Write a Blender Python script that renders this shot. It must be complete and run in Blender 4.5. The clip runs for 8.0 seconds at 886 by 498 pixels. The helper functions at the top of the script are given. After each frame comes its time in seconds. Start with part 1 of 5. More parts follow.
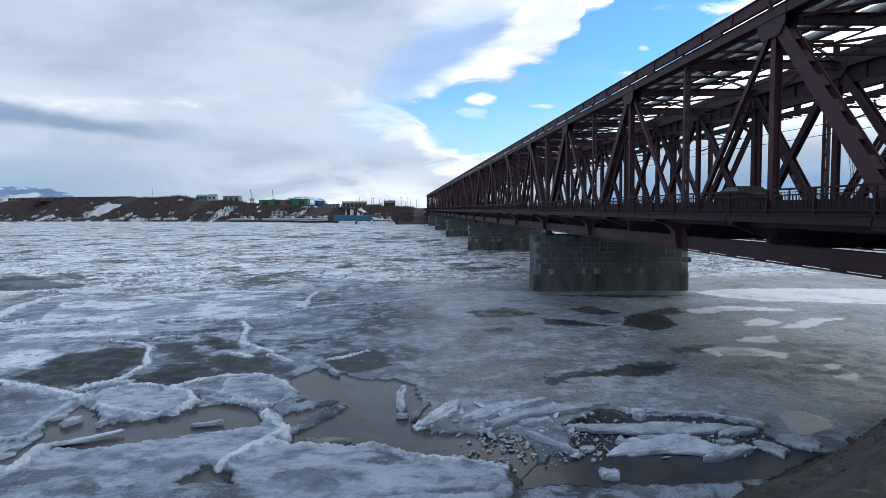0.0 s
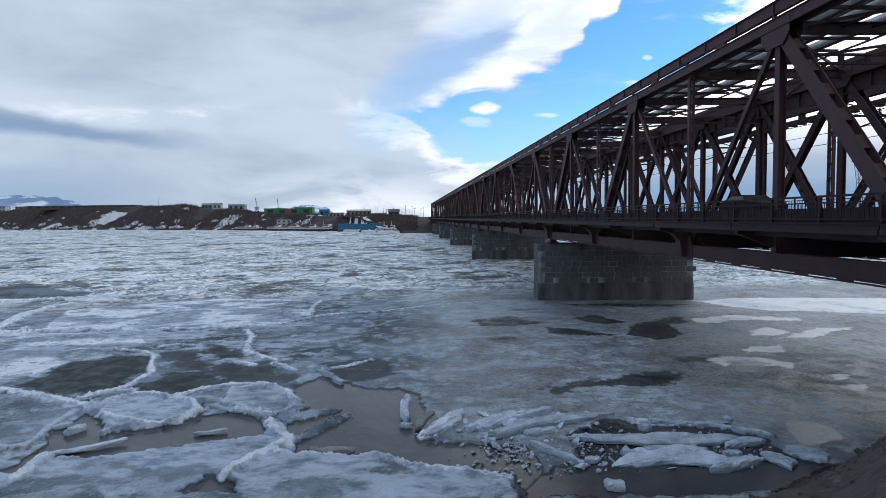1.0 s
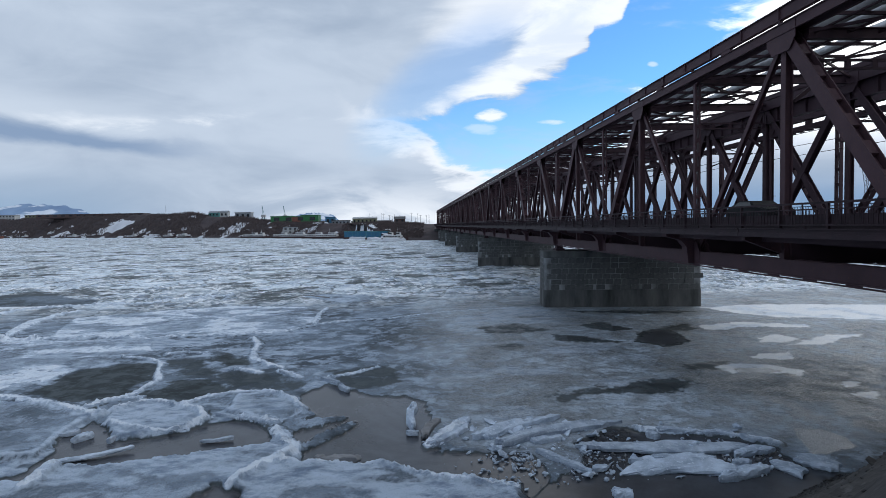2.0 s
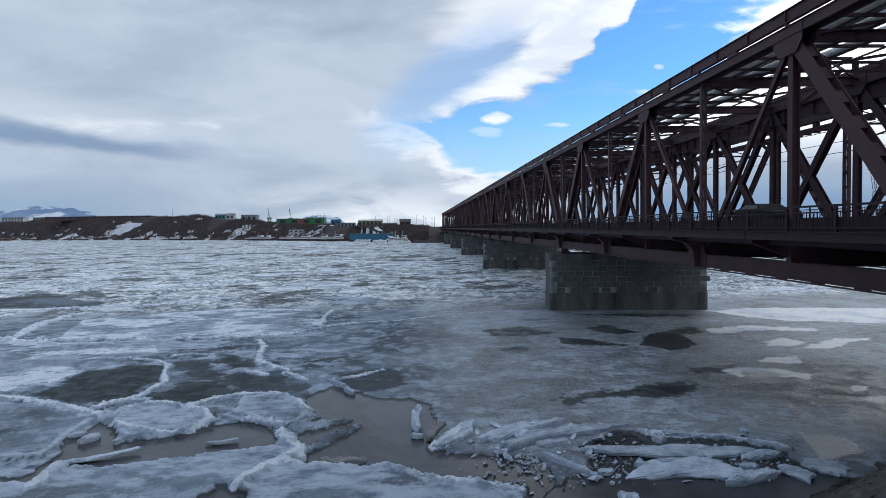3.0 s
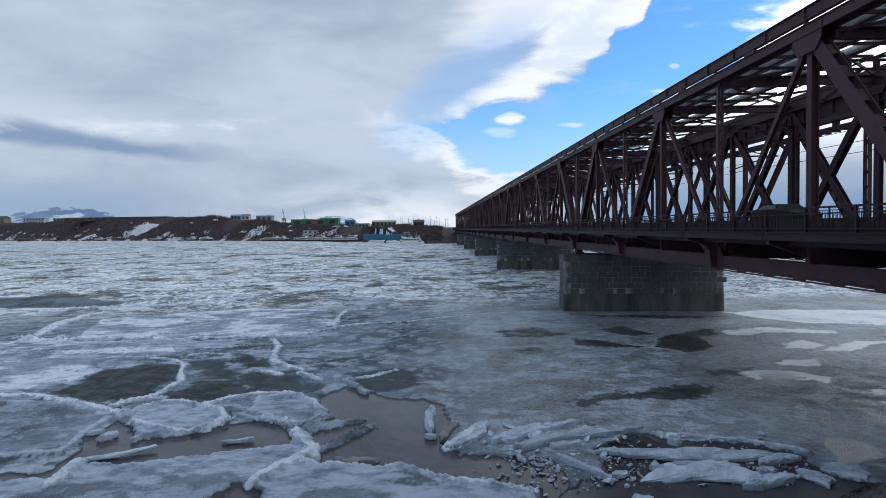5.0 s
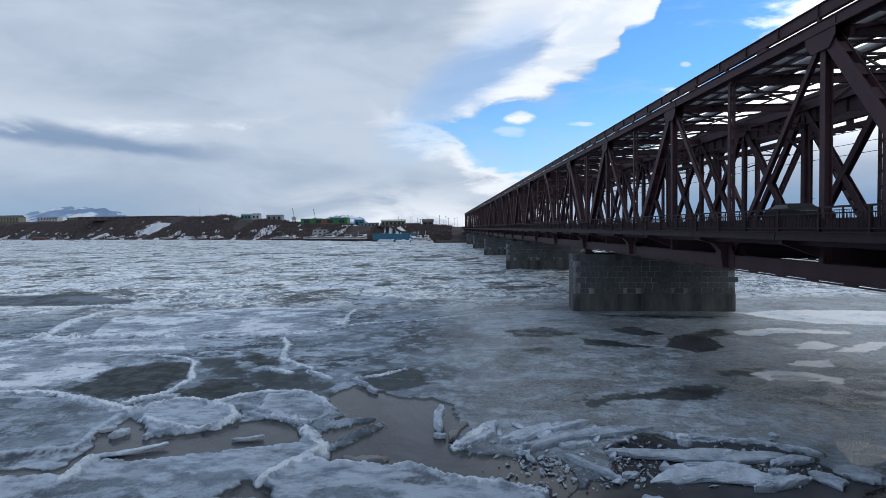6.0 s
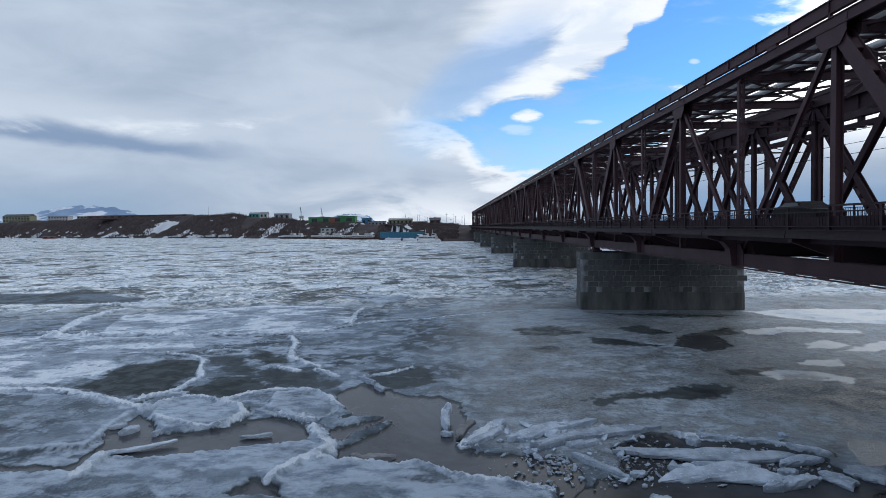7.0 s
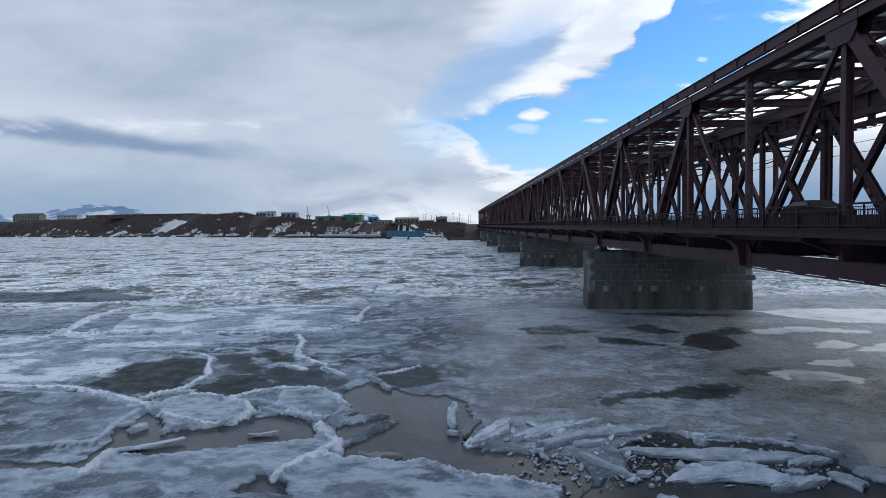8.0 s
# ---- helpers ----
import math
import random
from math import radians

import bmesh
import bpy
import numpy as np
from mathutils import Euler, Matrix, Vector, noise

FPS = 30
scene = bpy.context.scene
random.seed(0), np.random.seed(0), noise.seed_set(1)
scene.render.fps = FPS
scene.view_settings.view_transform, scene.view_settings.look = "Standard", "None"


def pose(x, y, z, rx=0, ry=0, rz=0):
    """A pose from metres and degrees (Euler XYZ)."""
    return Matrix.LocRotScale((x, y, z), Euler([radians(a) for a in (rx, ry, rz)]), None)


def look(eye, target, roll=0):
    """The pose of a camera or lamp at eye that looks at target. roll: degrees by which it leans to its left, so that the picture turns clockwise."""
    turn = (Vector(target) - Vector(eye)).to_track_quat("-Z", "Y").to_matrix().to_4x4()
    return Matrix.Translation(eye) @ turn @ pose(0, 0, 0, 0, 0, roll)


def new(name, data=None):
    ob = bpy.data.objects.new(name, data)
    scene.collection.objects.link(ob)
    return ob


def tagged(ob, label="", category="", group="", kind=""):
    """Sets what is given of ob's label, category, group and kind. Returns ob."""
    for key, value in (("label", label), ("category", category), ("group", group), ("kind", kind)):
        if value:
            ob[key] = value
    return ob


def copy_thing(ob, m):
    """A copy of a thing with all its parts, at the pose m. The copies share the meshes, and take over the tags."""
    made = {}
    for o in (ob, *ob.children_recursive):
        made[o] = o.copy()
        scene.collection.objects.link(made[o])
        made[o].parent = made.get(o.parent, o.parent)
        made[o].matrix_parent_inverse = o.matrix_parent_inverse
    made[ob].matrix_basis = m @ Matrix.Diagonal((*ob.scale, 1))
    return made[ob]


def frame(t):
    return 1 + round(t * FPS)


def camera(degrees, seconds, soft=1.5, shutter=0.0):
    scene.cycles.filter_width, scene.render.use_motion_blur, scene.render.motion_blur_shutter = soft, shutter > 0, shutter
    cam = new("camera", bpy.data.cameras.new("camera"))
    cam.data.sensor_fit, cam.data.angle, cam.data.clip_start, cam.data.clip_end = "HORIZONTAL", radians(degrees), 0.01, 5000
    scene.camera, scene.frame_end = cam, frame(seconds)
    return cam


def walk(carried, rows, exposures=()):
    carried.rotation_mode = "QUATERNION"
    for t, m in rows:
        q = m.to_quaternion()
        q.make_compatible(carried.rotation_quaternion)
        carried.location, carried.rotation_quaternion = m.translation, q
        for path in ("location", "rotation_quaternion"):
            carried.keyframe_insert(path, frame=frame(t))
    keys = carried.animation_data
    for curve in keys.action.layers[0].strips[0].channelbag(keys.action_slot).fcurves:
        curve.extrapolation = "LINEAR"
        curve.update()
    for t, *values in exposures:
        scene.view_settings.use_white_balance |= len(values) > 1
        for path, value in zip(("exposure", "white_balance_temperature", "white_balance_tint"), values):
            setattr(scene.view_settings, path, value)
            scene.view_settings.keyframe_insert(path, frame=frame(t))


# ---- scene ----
# ---- camera and its walk ----
EYE = (0.0, 0.0, 9.8)
cam = camera(76.38, 8.0, soft=0.55)
TURN = (  # seconds, yaw, pitch, roll
    (0, -4.13, -4.09, 0.84), (0.5, -3.88, -3.55, 0.74), (1, -3.70, -3.21, 0.79),
    (1.5, -3.41, -2.79, 0.93), (3, -2.57, -2.20, 0.93), (3.5, -2.30, -2.14, 0.94),
    (4, -2.03, -2.13, 0.95), (5.5, -0.71, -2.10, 0.91), (6, -0.26, -2.16, 0.89),
    (6.5, 0.11, -2.22, 0.91), (7, 0.47, -2.31, 0.93), (7.5, 0.80, -2.36, 0.93),
    (8, 1.12, -2.40, 0.93))
walk(cam, [(t, pose(*EYE, 90 + pitch, roll, yaw)) for t, yaw, pitch, roll in TURN],
     exposures=[(0, 0.22, 6080, 9), (1.5, 0.08, 6080, 9), (3, 0.02, 6080, 9), (8, 0.0, 6080, 9)])

# ---- sky and sun ----
SUN_EL, SUN_AZ = radians(24), radians(62)      # azimuth from +y towards +x


def build_world():
    world = bpy.data.worlds.new("sky")
    scene.world = world
    world.use_nodes = True
    nt = world.node_tree
    nt.nodes.clear()
    N, L = nt.nodes.new, nt.links.new

    def put(sock, v):
        if isinstance(v, bpy.types.NodeSocket):
            L(v, sock)
        else:
            sock.default_value = v

    def m(op, a, b=0.0, c=0.0):
        n = N("ShaderNodeMath")
        n.operation = op
        for s, v in zip(n.inputs, (a, b, c)):
            put(s, v)
        return n.outputs[0]

    def step(v, lo, hi, a=0.0, b=1.0):
        n = N("ShaderNodeMapRange")
        n.interpolation_type = "SMOOTHSTEP"
        for s, q in zip(n.inputs, (v, lo, hi, a, b)):
            put(s, q)
        return n.outputs[0]

    def mix(f, a, b):
        n = N("ShaderNodeMix")
        n.data_type = "RGBA"
        put(n.inputs[0], f)
        for s, v in ((n.inputs[6], a), (n.inputs[7], b)):
            put(s, (*v, 1) if isinstance(v, tuple) else v)
        return n.outputs[2]

    def fbm(vec, scale, detail=6, rough=0.55, dist=0.0):
        n = N("ShaderNodeTexNoise")
        L(vec, n.inputs["Vector"])
        n.inputs["Scale"].default_value = scale
        n.inputs["Detail"].default_value = detail
        n.inputs["Roughness"].default_value = rough
        n.inputs["Distortion"].default_value = dist
        return n.outputs[0]

    tc = N("ShaderNodeTexCoord")
    sep = N("ShaderNodeSeparateXYZ")
    L(tc.outputs["Generated"], sep.inputs[0])
    x, y, z = sep.outputs
    yy = m("MAXIMUM", y, 0.12)
    u, v = m("DIVIDE", x, yy), m("DIVIDE", z, yy)
    flat = N("ShaderNodeCombineXYZ")              # clouds drawn out along the horizon
    L(m("MULTIPLY", x, 0.55), flat.inputs[0])
    L(m("MULTIPLY", y, 0.55), flat.inputs[1])
    L(m("MULTIPLY", z, 1.7), flat.inputs[2])
    vec = flat.outputs[0]
    big, mid, fine = fbm(vec, 3.2, 5, 0.5, 0.4), fbm(vec, 9, 7, 0.58, 0.6), fbm(vec, 24, 5, 0.6)
    warp = m("ADD", m("MULTIPLY", m("SUBTRACT", mid, 0.5), 0.16), m("MULTIPLY", m("SUBTRACT", fine, 0.5), 0.05))

    def line(pts):
        """A bent line over u: the height v that it has there."""
        total = pts[0][1]
        for (u0, v0), (u1, v1) in zip(pts, pts[1:]):
            n = N("ShaderNodeMapRange")
            for q, val in zip(n.inputs, (u, u0, u1, 0.0, v1 - v0)):
                put(q, val)
            total = m("ADD", n.outputs[0], total)
        return total

    ahead = step(y, 0.1, 0.4)
    # the bright streak of cloud: a crisp lower edge and a soft upper one
    under = m("ADD", m("SUBTRACT", v, line(((0.0, 0.185), (0.045, 0.197), (0.105, 0.222), (0.175, 0.236), (0.216, 0.256), (0.276, 0.27), (0.317, 0.305),
                                             (0.33, 0.339), (0.378, 0.359), (0.394, 0.398), (0.45, 0.5)))), m("MULTIPLY", warp, 0.7))
    over = m("ADD", m("SUBTRACT", line(((0.02, 0.185), (0.045, 0.205), (0.116, 0.262), (0.17, 0.31), (0.22, 0.40), (0.4, 0.6))), v), warp)
    streak = m("MULTIPLY", step(under, -0.004, 0.014), step(over, -0.015, 0.06))
    # the top of the low cloud bank, with a notch
    lo = m("ADD", m("SUBTRACT", v, line(((-0.22, 0.36), (-0.11, 0.20), (-0.045, 0.168), (-0.015, 0.162), (0.02, 0.150), (0.045, 0.124), (0.09, 0.100),
                                          (0.14, 0.076), (0.21, 0.075), (0.30, 0.11), (0.415, 0.16), (0.69, 0.27)))), m("MULTIPLY", warp, 1.25))
    gap = m("MULTIPLY", m("MULTIPLY", step(under, 0.010, -0.008), step(lo, -0.006, 0.030)), m("MULTIPLY", step(u, -0.10, 0.01), ahead))
    thin = step(m("ADD", mid, m("MULTIPLY", fine, 0.35)), 0.66, 0.86)
    gap = m("MULTIPLY", gap, m("SUBTRACT", 1.0, m("MULTIPLY", thin, 0.25)))
    puffs = 0.0
    for pu, pv, ru, rv, much in ((0.145, 0.194, 0.021, 0.010, 1.0), (0.125, 0.167, 0.032, 0.007, 0.35), (0.25, 0.179, 0.019, 0.004, 0.6), (0.436, 0.281, 0.008, 0.004, 0.5)):
        e = m("ADD", m("POWER", m("DIVIDE", m("SUBTRACT", u, pu), ru), 2.0), m("POWER", m("DIVIDE", m("SUBTRACT", v, pv), rv), 2.0))
        e = m("ADD", e, m("ADD", m("MULTIPLY", m("SUBTRACT", fine, 0.5), 7.0), m("MULTIPLY", m("SUBTRACT", mid, 0.5), 5.0)))
        puffs = m("MAXIMUM", m("MULTIPLY", step(e, 1.7, -0.4), much), puffs)
    # thin blue-tinged veil above the low bank and behind the streak
    pu, pv = m("SUBTRACT", u, 0.06), m("SUBTRACT", v, 0.25)
    pv = m("SUBTRACT", pv, m("MULTIPLY", pu, 0.6))
    e = m("ADD", m("POWER", m("DIVIDE", pu, 0.15), 2.0), m("POWER", m("DIVIDE", pv, 0.085), 2.0))
    veil = m("MULTIPLY", step(m("ADD", e, m("MULTIPLY", warp, 6.0)), 1.6, 0.1), ahead)
    sky = N("ShaderNodeTexSky")
    sky.sky_type, sky.sun_disc = "NISHITA", False
    sky.sun_elevation, sky.sun_rotation = SUN_EL, SUN_AZ
    sky.altitude, sky.air_density, sky.dust_density, sky.ozone_density = 60, 1.2, 0.0, 3.0
    blue = N("ShaderNodeVectorMath")
    blue.operation = "SCALE"
    clear = N("ShaderNodeVectorMath")             # clean northern air: a deep blue
    clear.operation = "MULTIPLY"
    clear.inputs[1].default_value = (0.66, 0.97, 1.28)
    L(sky.outputs[0], clear.inputs[0])
    L(clear.outputs[0], blue.inputs[0])
    blue.inputs[3].default_value = 0.12
    # the cloud deck: grey-blue folds, lighter towards the gap and low over the far bank
    shade = m("ADD", m("MULTIPLY", big, 0.75), m("MULTIPLY", mid, 0.35))
    deck = mix(step(shade, 0.40, 0.72), (0.385, 0.452, 0.55), (0.57, 0.632, 0.718))
    low_edge = m("MULTIPLY", m("MULTIPLY", m("MULTIPLY", step(lo, -0.05, -0.004), step(lo, 0.035, 0.005)), step(u, -0.14, -0.02)), step(m("ADD", mid, m("MULTIPLY", fine, 0.4)), 0.46, 0.66))
    glow = m("MULTIPLY", m("MULTIPLY", step(v, 0.10, 0.0), step(u, -0.40, -0.12)), step(u, 0.25, 0.0))
    white = m("MAXIMUM", low_edge, m("MULTIPLY", glow, step(mid, 0.36, 0.62)))
    upper = m("MULTIPLY", m("MULTIPLY", step(m("ADD", v, warp), 0.30, 0.36), step(m("ADD", u, warp), 0.02, 0.12)), 0.9)
    white = m("MAXIMUM", white, upper)
    lean = m("SUBTRACT", u, m("ADD", v, 0.20))
    right = m("MULTIPLY", step(m("ADD", lean, m("MULTIPLY", warp, 3.0)), 0.0, 0.11), m("MULTIPLY", step(v, 0.10, 0.22), ahead))
    deck = mix(m("MULTIPLY", white, 0.9), deck, (0.95, 0.955, 0.965))
    ledge = m("SUBTRACT", v, line(((-0.8, 0.192), (-0.722, 0.180), (-0.58, 0.158), (-0.41, 0.136), (-0.25, 0.128))))
    ledge = m("ADD", ledge, m("MULTIPLY", warp, 0.28))
    band = m("MULTIPLY", m("MULTIPLY", step(ledge, -0.022, -0.006), step(ledge, 0.026, 0.002)), step(u, -0.27, -0.52))
    deck = mix(m("MULTIPLY", band, 0.95), deck, (0.25, 0.335, 0.475))
    crest = m("MULTIPLY", m("MULTIPLY", step(ledge, 0.012, 0.03), step(ledge, 0.085, 0.03)), step(u, -0.35, -0.6))
    deck = mix(m("MULTIPLY", crest, 0.45), deck, (0.70, 0.75, 0.81))
    west = m("MULTIPLY", step(v, 0.14, 0.0), step(u, -0.3, -0.7))
    deck = mix(m("MULTIPLY", west, 0.9), deck, (0.29, 0.41, 0.56))
    haze = m("MULTIPLY", step(v, 0.12, 0.01), step(u, 0.2, 0.4))
    deck = mix(m("MULTIPLY", haze, 0.85), deck, (0.20, 0.33, 0.52))
    pale = mix(0.27, blue.outputs[0], (0.62, 0.74, 0.90))
    col = mix(m("MULTIPLY", veil, 0.55), deck, pale)
    col = mix(gap, col, mix(step(v, 0.26, 0.08), blue.outputs[0], pale))
    col = mix(m("MULTIPLY", streak, 0.95), col, mix(step(mid, 0.38, 0.6), (0.80, 0.85, 0.92), (1.0, 1.0, 1.0)))
    col = mix(m("MULTIPLY", puffs, gap), col, (0.96, 0.97, 0.98))
    col = mix(right, col, (1.45, 1.43, 1.40))
    bg = N("ShaderNodeBackground")
    L(col, bg.inputs[0])
    bg.inputs[1].default_value = 1.0
    out = N("ShaderNodeOutputWorld")
    L(bg.outputs[0], out.inputs[0])


build_world()
sun = new("sun", bpy.data.lights.new("sun", "SUN"))
sun.data.energy, sun.data.angle, sun.data.color = 0.5, radians(12), (1.0, 0.95, 0.88)
away = Vector((math.sin(SUN_AZ) * math.cos(SUN_EL), math.cos(SUN_AZ) * math.cos(SUN_EL), math.sin(SUN_EL)))
sun.matrix_world = look(away * 100, (0, 0, 0))


# ---- materials ----
def material(name, base, second=None, rough=0.7, metal=0.0, scale=2.0, fine=25.0, bump=0.2, spread=0.5,
             third=None, stretch=(1, 1, 1), each=0.0, spec=0.5, space="Object"):
    """A surface with stains at one scale and grain at another; each: how much single pieces differ in lightness."""
    mat = bpy.data.materials.new(name)
    mat.use_nodes = True
    nt = mat.node_tree
    N, L = nt.nodes.new, nt.links.new
    bsdf = nt.nodes["Principled BSDF"]
    tc, mp = N("ShaderNodeTexCoord"), N("ShaderNodeMapping")
    L(tc.outputs[space], mp.inputs[0])
    mp.inputs["Scale"].default_value = stretch
    n1, n2 = N("ShaderNodeTexNoise"), N("ShaderNodeTexNoise")
    for n, s, d in ((n1, scale, 5), (n2, fine, 4)):
        L(mp.outputs[0], n.inputs["Vector"])
        n.inputs["Scale"].default_value, n.inputs["Detail"].default_value = s, d
        n.inputs["Roughness"].default_value = 0.62
    ramp = N("ShaderNodeValToRGB")
    L(n1.outputs[0], ramp.inputs[0])
    second = second or tuple(c * 0.7 for c in base)
    ramp.color_ramp.elements[0].position, ramp.color_ramp.elements[1].position = 0.5 - 0.3 * spread, 0.5 + 0.3 * spread
    ramp.color_ramp.elements[0].color, ramp.color_ramp.elements[1].color = (*second, 1), (*base, 1)
    col = ramp.outputs[0]
    if third:
        r3 = N("ShaderNodeMapRange")
        L(n2.outputs[0], r3.inputs[0])
        r3.inputs[1].default_value, r3.inputs[2].default_value = 0.56, 0.68
        mx = N("ShaderNodeMix")
        mx.data_type = "RGBA"
        L(r3.outputs[0], mx.inputs[0])
        L(col, mx.inputs[6])
        mx.inputs[7].default_value = (*third, 1)
        col = mx.outputs[2]
    if each:
        info, hsv, mr = N("ShaderNodeObjectInfo"), N("ShaderNodeHueSaturation"), N("ShaderNodeMapRange")
        L(info.outputs["Random"], mr.inputs[0])
        mr.inputs[3].default_value, mr.inputs[4].default_value = 1 - each, 1 + each
        L(mr.outputs[0], hsv.inputs["Value"])
        L(col, hsv.inputs["Color"])
        col = hsv.outputs[0]
    L(col, bsdf.inputs["Base Color"])
    rr = N("ShaderNodeMapRange")
    L(n2.outputs[0], rr.inputs[0])
    rr.inputs[3].default_value, rr.inputs[4].default_value = max(0.02, rough - 0.12), min(1, rough + 0.12)
    L(rr.outputs[0], bsdf.inputs["Roughness"])
    bsdf.inputs["Metallic"].default_value = metal
    bsdf.inputs["Specular IOR Level"].default_value = spec
    if bump:
        bp = N("ShaderNodeBump")
        bp.inputs["Strength"].default_value, bp.inputs["Distance"].default_value = bump, 0.03
        L(n2.outputs[0], bp.inputs["Height"])
        L(bp.outputs[0], bsdf.inputs["Normal"])
    return mat


STEEL = material("painted steel", (0.082, 0.044, 0.054), (0.050, 0.028, 0.036), 0.62, 0.0, 0.6, 14, 0.15, 0.8, (0.10, 0.050, 0.044), spec=0.25)
STEEL_FAR = material("old dark steel", (0.070, 0.042, 0.052), (0.046, 0.029, 0.037), 0.65, 0.0, 0.6, 14, 0.15, 0.8, spec=0.2)
RAIL_PAINT = material("railing paint", (0.036, 0.021, 0.027), (0.022, 0.014, 0.018), 0.6, 0, 2, 30, 0.1, spec=0.2)
PIPE = material("pipe cladding", (0.55, 0.56, 0.58), (0.34, 0.35, 0.37), 0.40, 0.5, 0.9, 16, 0.1)
DECK = material("deck concrete", (0.072, 0.062, 0.066), (0.034, 0.029, 0.032), 0.85, 0, 0.7, 12, 0.4)
ASPHALT = material("asphalt", (0.05, 0.05, 0.052), (0.035, 0.035, 0.036), 0.85, 0, 0.5, 40, 0.3)
CONCRETE = material("pier concrete", (0.17, 0.175, 0.175), (0.045, 0.049, 0.050), 0.9, 0, 0.7, 6, 0.5, 0.7, None, (1, 1, 0.22), spec=0.2)
STONE = material("pier stone", (0.12, 0.125, 0.127), (0.05, 0.055, 0.056), 0.85, 0, 0.45, 3.5, 0.5, 0.6, (0.17, 0.175, 0.18), each=0.14, spec=0.25, space="Object")
MORTAR = material("lime-streaked bedding", (0.33, 0.345, 0.36), (0.07, 0.074, 0.076), 0.9, 0, 0.4, 5, 0.4, 0.35, None, (1, 1, 0.5), spec=0.2)
GRAVEL = material("gravel bank", (0.062, 0.060, 0.060), (0.028, 0.028, 0.029), 0.95, 0, 0.9, 6, 1.0, 0.8, (0.085, 0.084, 0.085), spec=0.15)
SNOWICE = material("snowy ice", (0.50, 0.585, 0.70), (0.24, 0.295, 0.38), 0.7, 0, 1.1, 7, 1.0, 0.55, (0.54, 0.61, 0.71), each=0.15, spec=0.15)
GREYICE = material("dirty ice", (0.20, 0.21, 0.23), (0.10, 0.105, 0.115), 0.55, 0, 1.4, 8, 0.6, 0.9, each=0.2)
SCRUB = material("far scrub", (0.085, 0.072, 0.076), (0.040, 0.035, 0.040), 0.95, 0, 0.05, 0.35, 0.9, 0.6, (0.055, 0.043, 0.040), spec=0.1)
SNOW = material("far snow", (0.62, 0.65, 0.70), (0.45, 0.48, 0.54), 0.7, 0, 0.05, 0.6, 0.2)
TWIGS = material("bare twigs", (0.092, 0.072, 0.072), (0.048, 0.039, 0.042), 0.95, 0, 0.2, 3, 0.1)


def paint(name, c, rough=0.6, metal=0.0):
    return material(name, c, tuple(q * 0.65 for q in c), rough, metal, 0.6, 6, 0.1, 0.8)


# ---- building helpers ----
def part(name, bm, mat, parent=None, label=""):
    """Links a bmesh as one mesh object under a thing or a part."""
    me = bpy.data.meshes.new(name)
    if isinstance(bm, bmesh.types.BMesh):
        bmesh.ops.recalc_face_normals(bm, faces=bm.faces)
        bm.to_mesh(me)
        bm.free()
    else:
        me = bm
    if mat and not me.materials:
        me.materials.append(mat)
    ob = new(name, me)
    ob.parent = parent
    if label:
        ob["label"] = label
    return ob


def thing(name, m, label, category, group="", kind=""):
    ob = new(name)
    ob.matrix_basis = m
    return tagged(ob, label, category, group, kind)


def box(bm, x0, x1, y0, y1, z0, z1):
    vs = [bm.verts.new(c) for c in ((x0, y0, z0), (x1, y0, z0), (x1, y1, z0), (x0, y1, z0),
                                    (x0, y0, z1), (x1, y0, z1), (x1, y1, z1), (x0, y1, z1))]
    for q in ((0, 3, 2, 1), (4, 5, 6, 7), (0, 1, 5, 4), (1, 2, 6, 5), (2, 3, 7, 6), (3, 0, 4, 7)):
        bm.faces.new([vs[i] for i in q])
    return vs


def bar(bm, a, b, w, d, side=(1, 0, 0)):
    """A straight bar from a to b, w wide along side and d deep across it."""
    a, b = Vector(a), Vector(b)
    t = (b - a).normalized()
    s = Vector(side)
    s = (s - t * s.dot(t)).normalized()
    n = t.cross(s)
    vs = [bm.verts.new(p + s * (i * w / 2) + n * (j * d / 2)) for p in (a, b) for i, j in ((-1, -1), (1, -1), (1, 1), (-1, 1))]
    for q in ((0, 3, 2, 1), (4, 5, 6, 7), (0, 1, 5, 4), (1, 2, 6, 5), (2, 3, 7, 6), (3, 0, 4, 7)):
        bm.faces.new([vs[i] for i in q])


def section(bm, ring, y0, y1):
    """A closed outline in x and z, drawn along y."""
    va, vb = ([bm.verts.new((p[0], y, p[1])) for p in ring] for y in (y0, y1))
    bm.faces.new(va)
    bm.faces.new(vb[::-1])
    for q in range(len(ring)):
        bm.faces.new((va[q], va[(q + 1) % len(ring)], vb[(q + 1) % len(ring)], vb[q]))


def h_bar(bm, a, b, w, d, t=0.04, side=(1, 0, 0)):
    """A riveted H member, w wide along side and d deep: two flanges and the web between, in one section."""
    a, b = Vector(a), Vector(b)
    along = (b - a).normalized()
    s = Vector(side)
    s = (s - along * s.dot(along)).normalized()
    n = along.cross(s)
    p, q, r, web = w / 2, w / 2 - t, d / 2, t * 0.75
    ring = ((-p, -r), (-q, -r), (-q, -web), (q, -web), (q, -r), (p, -r), (p, r), (q, r), (q, web), (-q, web), (-q, r), (-p, r))
    va, vb = ([bm.verts.new(c + s * x + n * y) for x, y in ring] for c in (a, b))
    bm.faces.new(va)
    bm.faces.new(vb[::-1])
    for k in range(12):
        bm.faces.new((va[k], va[(k + 1) % 12], vb[(k + 1) % 12], vb[k]))


